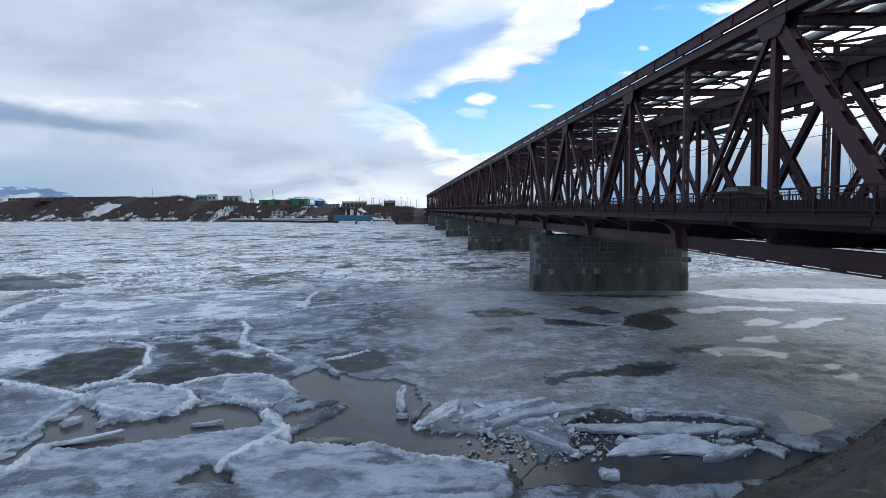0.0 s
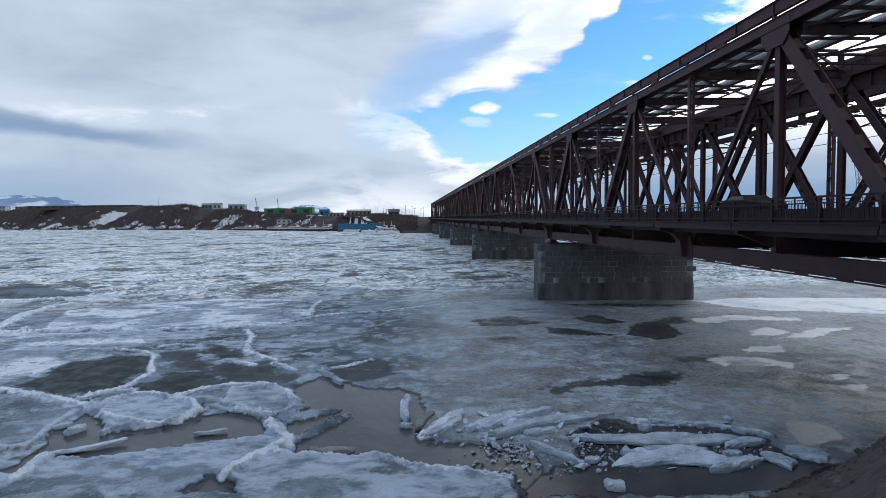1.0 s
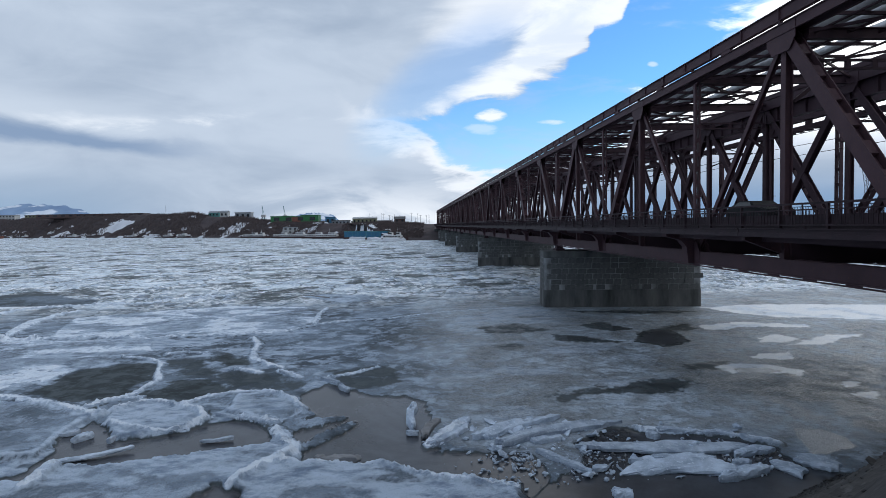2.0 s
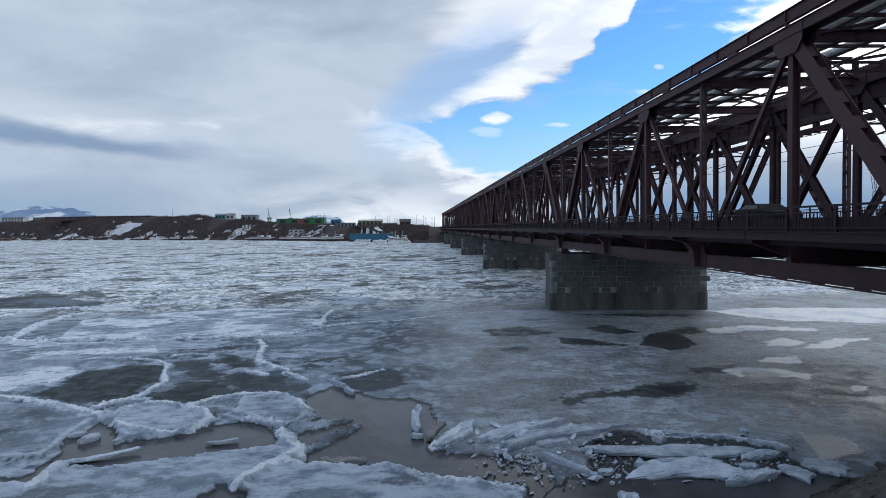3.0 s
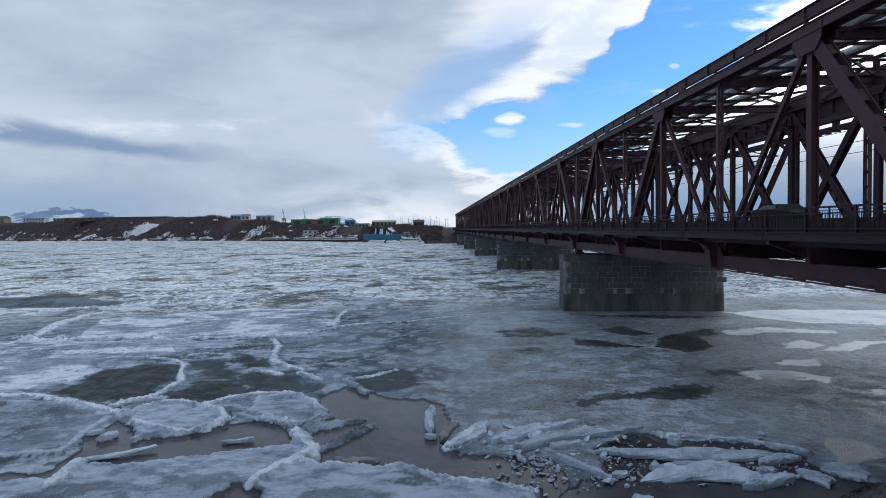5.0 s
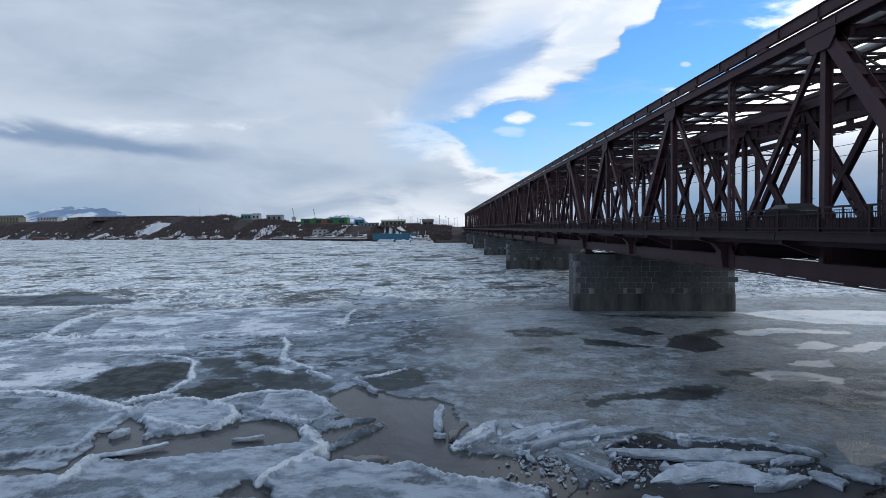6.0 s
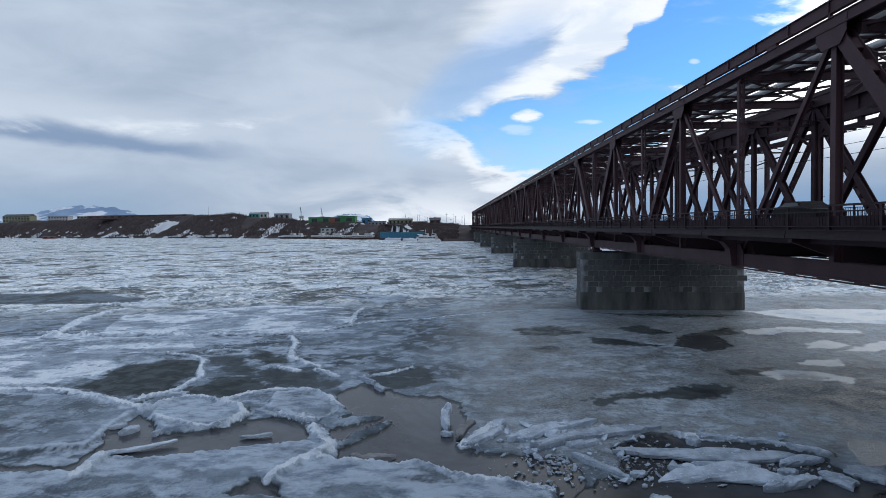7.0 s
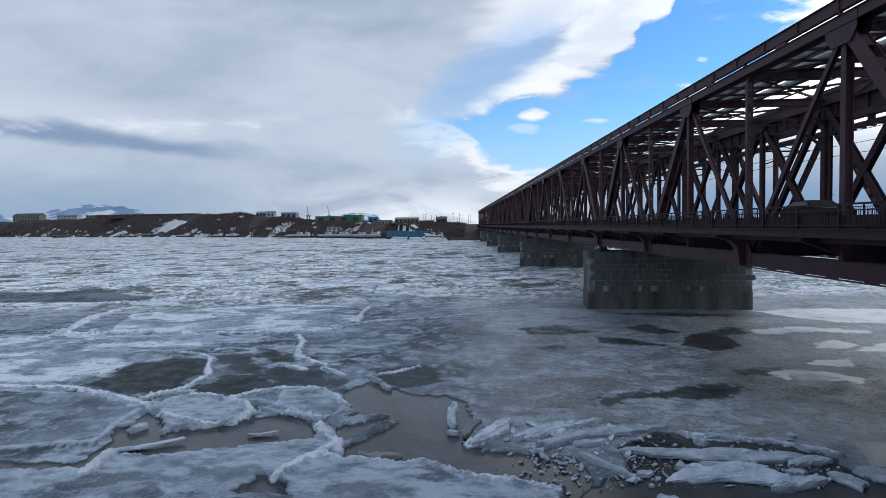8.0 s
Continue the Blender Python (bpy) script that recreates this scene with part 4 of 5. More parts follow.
    part("upper_girder", bm, STEEL, span)
    bm = bmesh.new()
    box(bm, XB - 0.1, XB + 0.1, 0.05, SPAN - 0.05, 18.745, 19.1)
    part("upper_girder", bm, STEEL_FAR, span)
    # a lower girder under the middle truss's top chord, and the tie ends below the far one
    bm = bmesh.new()
    section(bm, [(XB + px, pz) for px, pz in ((-0.22, 16.98), (0.22, 16.98), (0.22, 17.02), (0.04, 17.02), (0.04, 17.94), (-0.04, 17.94), (-0.04, 17.02), (-0.22, 17.02))], 0.05, SPAN - 0.05)
    for i in range(44):
        box(bm, XB - 0.2, XB - 0.05, i * 1.5 + 0.7, i * 1.5 + 0.76, 17.03, 17.92)
    part("lower_girder", bm, STEEL_FAR, span)
    bm = bmesh.new()
    section(bm, [(XC + px, pz) for px, pz in ((-0.2, 17.16), (0.2, 17.16), (0.2, 17.55), (-0.2, 17.55))], 0.05, SPAN - 0.05)
    part("lower_girder", bm, STEEL_FAR, span)
    me = None
    for i in range(60):
        if me is None:
            bm = bmesh.new()
            box(bm, XC - 0.3, XC + 0.3, -0.2, 0.2, 17.06, 17.16)
            tie = part("tie_end", bm, STEEL_FAR, span)
            me = tie.data
        else:
            tie = part("tie_end", me, STEEL_FAR, span)
        tie.location = (0, 0.6 + i * 1.1, 0)
        if i % 4 == 0:
            bm = bmesh.new()
            box(bm, XC - 0.18, XC + 0.18, 0.4 + i * 1.1, 0.8 + i * 1.1, 17.55, 17.95)
            part("packing", bm, STEEL_FAR, span)
    for i in range(17):
        bm = bmesh.new()
        y = 0.4 + i * PANEL / 2 * 0.99
        box(bm, XA - 0.28, XA - 0.12, y, y + (0.9 if i % 2 else 0.14), 18.73, 18.96)
        part("strut", bm, STEEL, span)
    # cross beams, wind bracing and pipe bearers under the top chords
    for i in range(9):
        y = min(max(i * PANEL, 0.25), SPAN - 0.25)
        for xa, xb in ((XA, XB), (XB, XC)):
            bm = bmesh.new()
            box(bm, xa + 0.3, xb - 0.3, y - 0.02, y + 0.02, Z_TOP - 0.24, Z_TOP + 0.2)
            box(bm, xa + 0.3, xb - 0.3, y - 0.16, y + 0.16, Z_TOP + 0.2, Z_TOP + 0.24)
            box(bm, xa + 0.3, xb - 0.3, y - 0.16, y + 0.16, Z_TOP - 0.28, Z_TOP - 0.24)
            part("cross_beam", bm, STEEL_FAR, span)
        if i in (1, 3, 5, 7):
            bm = bmesh.new()       # sway frame: a light lower strut with knee braces
            laced_bar(bm, (XA + 0.3, y, 16.9), (XB - 0.3, y, 16.9), 0.5, 0.16, (0, 0, 1), 1.2)
            bar(bm, (XA + 0.3, y, 15.2), (XA + 2.2, y, 16.7), 0.16, 0.16, (0, 1, 0))
            bar(bm, (XB - 0.3, y, 15.2), (XB - 2.2, y, 16.7), 0.16, 0.16, (0, 1, 0))
            part("sway_brace", bm, STEEL_FAR, span)
    for i in range(8):
        y0, y1 = i * PANEL + 0.3, (i + 1) * PANEL - 0.3
        for xa, xb in ((XA, XB), (XB, XC)):
            for a, b in ((xa + 0.3, xb - 0.3), (xb - 0.3, xa + 0.3)):
                bm = bmesh.new()
                bar(bm, (a, y0, Z_TOP - 0.1), (b, y1, Z_TOP - 0.1 + (0.14 if a < b else 0)), 0.13, 0.10, (0, 0, 1))
                part("wind_brace", bm, STEEL_FAR, span)
    bm = bmesh.new()
    bar(bm, (XA + 0.33, 0, 0), (23.4, 0, 0), 0.12, 0.14, (0, 1, 0))
    me = None
    for i in range(32):
        if i % 4 == 0:
            continue
        bearer = part("pipe_bearer", bm if me is None else me, STEEL_FAR, span)
        me = bearer.data
        bearer.location = (0, i * PANEL / 4, Z_TOP + 0.16)
    for x in (18.7, 20.3, 21.8, 23.3):
        bm = bmesh.new()
        box(bm, x - 0.05, x + 0.05, 0.1, SPAN - 0.1, Z_TOP + 0.0, Z_TOP + 0.075)
        part("runner", bm, STEEL_FAR, span)
    # floor: beams, stringers, slab, footway brackets
    for i in range(9):
        y = min(max(i * PANEL, 0.25), SPAN - 0.25)
        bm = bmesh.new()
        box(bm, XA + 0.3, XC - 0.3, y - 0.02, y + 0.02, 7.7, 9.0)
        box(bm, XA + 0.3, XC - 0.3, y - 0.18, y + 0.18, 9.0, 9.04)
        box(bm, XA + 0.3, XC - 0.3, y - 0.18, y + 0.18, 7.66, 7.7)
        part("floor_beam", bm, STEEL_FAR, span)
        bm = bmesh.new()
        big = i % 2 == 0
        ring = [(XA - 0.34, 7.2), (XA - 0.34, 9.0), (15.35, 9.0), (15.35, 8.86), (XA - 1.15, 8.62), (XA - 0.78, 8.2), (XA - 0.66, 7.2)] if big else [(XA - 0.32, 8.2), (XA - 0.32, 9.0), (15.35, 9.0), (15.35, 8.85)]
        t = 0.30 if big else 0.14
        va = [bm.verts.new((p[0], y - t, p[1])) for p in ring]
        vb = [bm.verts.new((p[0], y + t, p[1])) for p in ring]
        bm.faces.new(va)
        bm.faces.new(vb[::-1])
        for q in range(len(ring)):
            bm.faces.new((va[q], va[(q + 1) % len(ring)], vb[(q + 1) % len(ring)], vb[q]))
        part("footway_bracket", bm, STEEL, span)
    for x in (16.2, 19.2, 21.2, 23.2, 29.3, 31.1):
        bm = bmesh.new()
        box(bm, x - 0.02, x + 0.02, 0.1, SPAN - 0.1, 8.5 if x > 17 else 8.75, 9.06)
        box(bm, x - 0.13, x + 0.13, 0.1, SPAN - 0.1, 9.06, 9.09)
        part("stringer", bm, STEEL_FAR, span)
    bm = bmesh.new()
    box(bm, XA + 0.34, XB - 0.34, 0.04, SPAN - 0.04, 9.1, Z_ROAD)
    part("road_slab", bm, ASPHALT, span)
    bm = bmesh.new()
    box(bm, XB + 1.24, XC - 0.34, 0.04, SPAN - 0.04, 9.1, 9.6)
    part("track_slab", bm, DECK, span)
    bm = bmesh.new()
    box(bm, 15.25, XA - 0.36, 0.04, SPAN - 0.04, 9.1, 9.3)
    part("footway", bm, DECK, span)
    for q in range(8):       # edge beam in lengths, with a thin upper lip
        bm = bmesh.new()
        section(bm, [(px, pz) for px, pz in ((15.10, 9.02), (15.245, 9.02), (15.245, 9.40), (15.08, 9.40), (15.08, 9.36), (15.14, 9.36), (15.14, 9.2), (15.10, 9.2))], q * PANEL + 0.03, (q + 1) * PANEL - 0.03)
        part("edge_beam", bm, RAIL_PAINT, span)
    bm = bmesh.new()
    box(bm, XC + 0.4, 34.2, 0.04, SPAN - 0.04, 9.6, 9.8)
    part("far_footway", bm, DECK, span)
    # railings: posts, rails and balusters
    for x, zb, zt, mat in ((15.3, 9.42, 10.38, RAIL_PAINT), (33.9, 9.8, 11.06, RAIL_PAINT)):
        bm = bmesh.new()
        n = 24
        for i in range(n + 1):
            y = 0.2 + i * (SPAN - 0.4) / n
            box(bm, x - 0.05, x + 0.05, y - 0.05, y + 0.05, zb - 0.15, zt)
        for zz, h in ((zt, 0.08), (zt - 0.24, 0.05), (zb + 0.12, 0.05)):
            box(bm, x - 0.045, x + 0.045, 0.1, SPAN - 0.1, zz - h / 2, zz + h / 2)
        for i in range(330):
            y = 0.3 + i * 0.2
            if y < SPAN - 0.2:
                box(bm, x - 0.012, x + 0.012, y - 0.012, y + 0.012, zb + 0.12, zt - 0.24)
        part("railing", bm, mat, span)
    for q in range(16):      # dark boards along the foot of the near railing
        bm = bmesh.new()
        box(bm, 15.36, 15.40, q * PANEL / 2 + 0.03, (q + 1) * PANEL / 2 - 0.03, 9.32, 9.95)
        part("toe_board", bm, RAIL_PAINT, span)
    # kerb barrier beside the road
    bm = bmesh.new()
    for x in (XA + 0.75, XB - 0.75):
        box(bm, x - 0.12, x + 0.12, 0.1, SPAN - 0.1, Z_ROAD, Z_ROAD + 0.28)
    part("kerb", bm, DECK, span)
    return span


def build_bridge():
    first = build_span()
    for i in range(1, SPANS):
        copy_thing(first, pose(0, FIRST + i * SPAN, 0))
    # insulated pipes on the top cross beams
    for x, r in ((19.6, 0.36), (21.0, 0.36), (22.6, 0.26)):
        bm = bmesh.new()
        cylinder(bm, (x, FIRST, 18.60 + r), (x, FIRST + SPANS * SPAN, 18.60 + r), r, n=18)
        ob = part("insulated_pipe", bm, PIPE)
        ob.data.shade_smooth()
        tagged(ob, "long insulated pipe in dull metal cladding on the bridge top", "pipe", "pipes along the bridge")
        bm = bmesh.new()
        cylinder(bm, (0, -0.05, 0), (0, 0.05, 0), r + 0.025, n=14)
        band = part("cladding_band", bm, PIPE, ob)
        band.location = (x, FIRST + 2, 18.60 + r)
        for i in range(1, 60):
            more = part("cladding_band", band.data, PIPE, ob)
            more.location = (x, FIRST + 2 + i * 4, 18.60 + r)


build_bridge()


def askew(yc):
    """Where a pier stands: turned a little against the line of the bridge."""
    return pose(24.5, yc, 0, 0, 0, -7) @ Matrix.Translation((-24.5, 0, 0))


def build_pier(yc):
    pier = thing("bridge_pier", askew(yc), "weathered dark stone bridge pier with pale lime-streaked joints", "bridge pier", "piers of the bridge")
    x0, x1, half, rad = 15.35, 33.1, 2.35, 0.35

    def outline(grow):
        pts = []
        for cx, cy, a0 in ((x1 - rad, -half + rad, -90), (x1 - rad, half - rad, 0), (x0 + rad, half - rad, 90), (x0 + rad, -half + rad, 180)):
            for k in range(4):
                a = radians(a0 + k * 30)
                pts.append((cx + math.cos(a) * (rad + grow), cy + math.sin(a) * (rad + grow)))
        return pts

    def stack(levels):
        bm = bmesh.new()
        rings = [[bm.verts.new((px, py, z)) for px, py in outline(g)] for z, g in levels]
        n = len(rings[0])
        for a, b in zip(rings, rings[1:]):
            for k in range(n):
                bm.faces.new((a[k], a[(k + 1) % n], b[(k + 1) % n], b[k]))
        bm.faces.new(rings[0][::-1])
        bm.faces.new(rings[-1])
        return bm
    part("footing", stack(((-2.5, 0.10), (1.95, 0.06), (2.0, 0.02))), CONCRETE, pier)
    part("shaft", stack(((2.0, 0.0), (5.75, 0.0))), MORTAR, pier)
    part("cap", stack(((5.75, 0.0), (5.8, 0.04), (6.45, 0.04), (6.5, 0.0))), CONCRETE, pier)
    for X in (XA, XB, XC - 1.0):
        bm = bmesh.new()
        box(bm, X - 0.5, X + 0.5, -1.2, 1.2, 6.5, 6.75)
        box(bm, X - 0.35, X + 0.35, -0.9, -0.2, 6.75, 7.13)
        box(bm, X - 0.35, X + 0.35, 0.2, 0.9, 6.75, 7.13)
        part("bearing", bm, STEEL_FAR, pier)
    # courses of dark facing stone over the shaft; a few have come away from the pale bedding
    rnd = random.Random(3)
    shared = []
    for shape in range(3):
        bm = bmesh.new()
        box(bm, -0.5, 0.5, -0.5, 0.5, -0.5, 0.5)
        bmesh.ops.bevel(bm, geom=bm.edges[:], offset=0.025, segments=1, affect="EDGES")
        for v in bm.verts:
            v.co.y += rnd.uniform(-0.05, 0.05)
        stone = part("facing_stone", bm, STONE, pier)
        stone.location, stone.scale = (16.6 + shape * 5.2, -half + 0.06, 2.31), (0.98, 0.16, 0.58)
        shared.append(stone.data)

    def lay(x, y, z, length, across):
        stone = part("facing_stone", rnd.choice(shared), STONE, pier)
        stone.location = (x, y, z)
        stone.scale = (0.16, length, 0.58) if across else (length, 0.16 + rnd.uniform(0, 0.03), 0.58)

    for row in range(6):
        z = 2.31 + row * 0.62
        x = x0 + 0.3 + (0.5 if row % 2 else 0)
        while x < x1 - 0.9:
            length = rnd.uniform(0.85, 1.2)
            taken = row == 0 and any(abs(x + length / 2 - q) < 1.05 for q in (16.6, 21.8, 27.0))
            if not taken:
                lay(x + length / 2, -half + 0.06, z, length - 0.05, False)
            x += length
        y = -half + 0.35
        while y < half - 0.9:
            lay(x0 + 0.06, y + 0.45, z, 0.84, True)
            y += 0.92
    return pier


first_pier = build_pier(65.6)
for i in range(1, 5):
    copy_thing(first_pier, askew(65.6 + i * SPAN))

# abutments at both ends
for name, y0, y1 in (("abutment", -8.0, 1.6), ("abutment", FIRST + SPANS * SPAN - 1.2, FIRST + SPANS * SPAN + 8)):
    bm = bmesh.new()
    box(bm, 15.4, 35.4, y0, y1, -2, 6.9)
    tagged(part(name, bm, CONCRETE), "grey concrete abutment carrying the end of the bridge", "abutment", kind="structure")

# ---- the far bank ----
SHORE = ((-1500, 1560), (-978, 1195), (-517, 845), (-247, 640), (-104, 510), (-30, 425), (-12, 372), (2, 358), (80, 352), (900, 340))


def shore_point(s):
    """A place along the far shore, s from 0 to len - 1."""
    i = min(int(s), len(SHORE) - 2)
    a, b = Vector(SHORE[i]), Vector(SHORE[i + 1])
    return a + (b - a) * (s - i)


BANK_TOP = (36, 34, 31, 28, 14.5, 12.0, 11.5, 10.5, 9.4, 9)


from mathutils.bvhtree import BVHTree


def build_far_bank():
    n, mrows = 300, 40
    verts, faces = [], []
    for i in range(n):
        s = i / (n - 1) * (len(SHORE) - 1)
        base = shore_point(s)
        k = min(int(s), len(BANK_TOP) - 2)
        h = BANK_TOP[k] + (BANK_TOP[k + 1] - BANK_TOP[k]) * (s - k)
        out = Vector((-0.35, 0.94)) if s < 6 else Vector((0.0, 1.0))
        for j in range(mrows):
            v = j / (mrows - 1)
            d = -8 + 150 * v if v < 0.8 else 112 + (v - 0.8) * 5 * 3200
            t = min(max(d / 75, 0), 1)
            bumps = noise.fractal(Vector((base.x * 0.02, base.y * 0.02 + d * 0.03, 0)), 0.7, 2, 5)
            z = 0.6 + (h - 0.6) * (0.35 * t + 0.65 * t * t * (3 - 2 * t)) + bumps * 0.09 * h * min(1, max(d, 0) / 20)
            if d < 0:
                z = -1.5
            if v >= 0.8:
                z = h * 0.97 - (v - 0.8) * 5 * 12
            p = base + out * d
            verts.append((p.x, p.y, z))
    for i in range(n - 1):
        for j in range(mrows - 1):
            a = i * mrows + j
            faces.append((a, a + mrows, a + mrows + 1, a + 1))
    ob = new("ground", mesh_from("far_bank", verts, faces, SCRUB, True))
    tagged(ob, "dark scrubby far river bank with patches of old snow", "river bank", kind="structure")
    return BVHTree.FromPolygons([Vector(v) for v in verts], faces)


BANK = build_far_bank()


def on_bank(x, y):
    hit = BANK.ray_cast(Vector((x, y, 400)), Vector((0, 0, -1)))[0]
    return hit.z if hit else 0.0


def far(ratio, y):
    """A place on the far bank: its bearing as x over y, and its y."""
    return ratio * y, y, on_bank(ratio * y, y)


def shore_y(ratio):
    """Where the far shore crosses that bearing."""
    for (x0, y0), (x1, y1) in zip(SHORE, SHORE[1:]):
        a, c = x0 - ratio * y0, x1 - ratio * y1
        if a <= 0 <= c or c <= 0 <= a:
            return y0 + (y1 - y0) * a / (a - c)
    return 900.0


GREEN = paint("green sheet metal", (0.03, 0.17, 0.06))
TEAL = paint("teal paint", (0.06, 0.22, 0.22))
BLUE = paint("blue paint", (0.03, 0.15, 0.28))
BRICK = paint("brick red wall", (0.20, 0.075, 0.05))
PALE = paint("pale wall", (0.42, 0.44, 0.46))
GREYWALL = paint("grey wall", (0.22, 0.25, 0.29))
OLIVE = paint("olive wall", (0.17, 0.18, 0.11))
ROOFING = paint("dark roofing", (0.05, 0.055, 0.065))
HULL = paint("dark hull", (0.06, 0.03, 0.03))
WHITE = paint("white ship paint", (0.62, 0.64, 0.66))
GLASS = material("far window glass", (0.02, 0.025, 0.03), (0.012, 0.014, 0.018), 0.12, 0, 1, 8, 0.0)
GALV = material("galvanised steel", (0.25, 0.27, 0.30), (0.16, 0.17, 0.19), 0.5, 0.6, 1, 9, 0.1)


def building(name, ratio, y, w, d, h, wall, roof, label, floors=2, bays=6, pitch=0.0, split=None, turn=0.0):
    """A far building: walls, roof with eaves, and rows of windows set into the river front."""
    x, y, z = far(ratio, y)
    z = on_bank(x, y - d / 2)
    ob = thing(name, Matrix.Translation((x, y, z - 1.0)) @ pose(0, 0, 0, 0, 0, turn), label, "building", "buildings on the far bank")
    cuts = split or ((0.0, 1.0, wall, 1.0),)
    for a, c, mat, k in cuts:
        bm = bmesh.new()
        box(bm, -w / 2 + a * w, -w / 2 + c * w, -d / 2, d / 2, 0, (h + 1.0) * k)
        part("wall", bm, mat, ob)
        bm = bmesh.new()
        x0, x1 = -w / 2 + a * w - 0.3, -w / 2 + c * w + 0.3
        zt = (h + 1.0) * k
        if pitch:
            vs = [bm.verts.new(q) for q in ((x0, -d / 2 - 0.6, zt), (x1, -d / 2 - 0.6, zt), (x1, d / 2 + 0.6, zt), (x0, d / 2 + 0.6, zt), (x0, 0, zt + pitch), (x1, 0, zt + pitch))]
            for q in ((0, 1, 5, 4), (2, 3, 4, 5), (0, 4, 3), (1, 2, 5), (0, 3, 2, 1)):
                bm.faces.new([vs[i] for i in q])
        else:
            box(bm, x0, x1, -d / 2 - 0.3, d / 2 + 0.3, zt, zt + 0.5)
        part("roof", bm, roof, ob)
    bm = bmesh.new()
    ww, wh = w / bays * 0.45, h / max(floors, 1) * 0.45
    box(bm, -ww / 2, ww / 2, -0.15, 0.05, -wh / 2, wh / 2)
    me = None
    for f in range(floors):
        for i in range(bays):
            if me is None:
                pane = part("window", bm, GLASS, ob)
                me = pane.data
            else:
                pane = part("window", me, GLASS, ob)
            pane.location = (-w / 2 + (i + 0.5) * w / bays, -d / 2, 1.0 + (f + 0.55) * h / floors)
    return ob


building("apartment_block", -0.763, 1250, 60, 22, 13, OLIVE, ROOFING, "pale green block with a dark roof on the far bank", 4, 9, 5)
building("low_block", -0.690, 1180, 42, 16, 11, PALE, ROOFING, "pale low block on the far bank", 2, 7)
building("low_block", -0.638, 1130, 40, 16, 10, OLIVE, ROOFING, "olive low block on the far bank", 2, 6)
building("long_shed", -0.545, 905, 160, 24, 4.5, HULL, ROOFING, "very long low dark shed on the hilltop", 1, 14)
building("grey_house", -0.292, 680, 18, 12, 8, GREYWALL, PALE, "grey windowless house on the far hill", 1, 3)
building("green_hall", -0.203, 590, 48, 16, 7.5, GREEN, GREEN, "long green metal hall with a brick-red middle part", 1, 4, 0,
         ((0.0, 0.44, GREEN, 0.92), (0.44, 0.63, BRICK, 0.86), (0.63, 1.0, GREEN, 1.0)))
building("blue_shed", -0.143, 555, 9, 8, 7, BLUE, BLUE, "small blue shed on the far bank", 1, 2)
building("grey_shed", -0.125, 545, 17, 8, 4, GREYWALL, ROOFING, "low grey shed on the far bank", 1, 5)
building("olive_hall", -0.083, 530, 22, 12, 5.5, OLIVE, PALE, "olive hall with a pale roof on the far bank", 1, 6, 1.5)
building("dark_house", -0.022, 470, 9, 8, 4, HULL, ROOFING, "dark wooden house with a gabled roof", 1, 2, 2.2)
building("bank_house", -0.342, 705, 12, 9, 5, TEAL, GREYWALL, "small teal house low on the far bank", 1, 3, 2)
building("bank_house", -0.325, 695, 9, 8, 6, PALE, GREYWALL, "small pale house low on the far bank", 1, 2, 2)
building("shore_house", -0.212, 535, 13, 8, 6, PALE, GREYWALL, "pale house at the ships' moorings", 2, 3)
building("far_shed", -0.80, 1190, 40, 16, 7, HULL, ROOFING, "dark shed on the far bank", 1, 4)
for r, q in ((-0.47, 13), (-0.17, 9), (-0.155, 8), (-0.10, 8), (-0.06, 8), (-0.045, 10), (-0.71, 20)):
    building("small_shed", r, {True: 900, False: 590}[r < -0.4], q, 7, 3.5, random.Random(int(-r * 1000)).choice((GREYWALL, PALE, HULL, BRICK)), ROOFING, "small low shed on the far bank", 1, 2, 1.0)


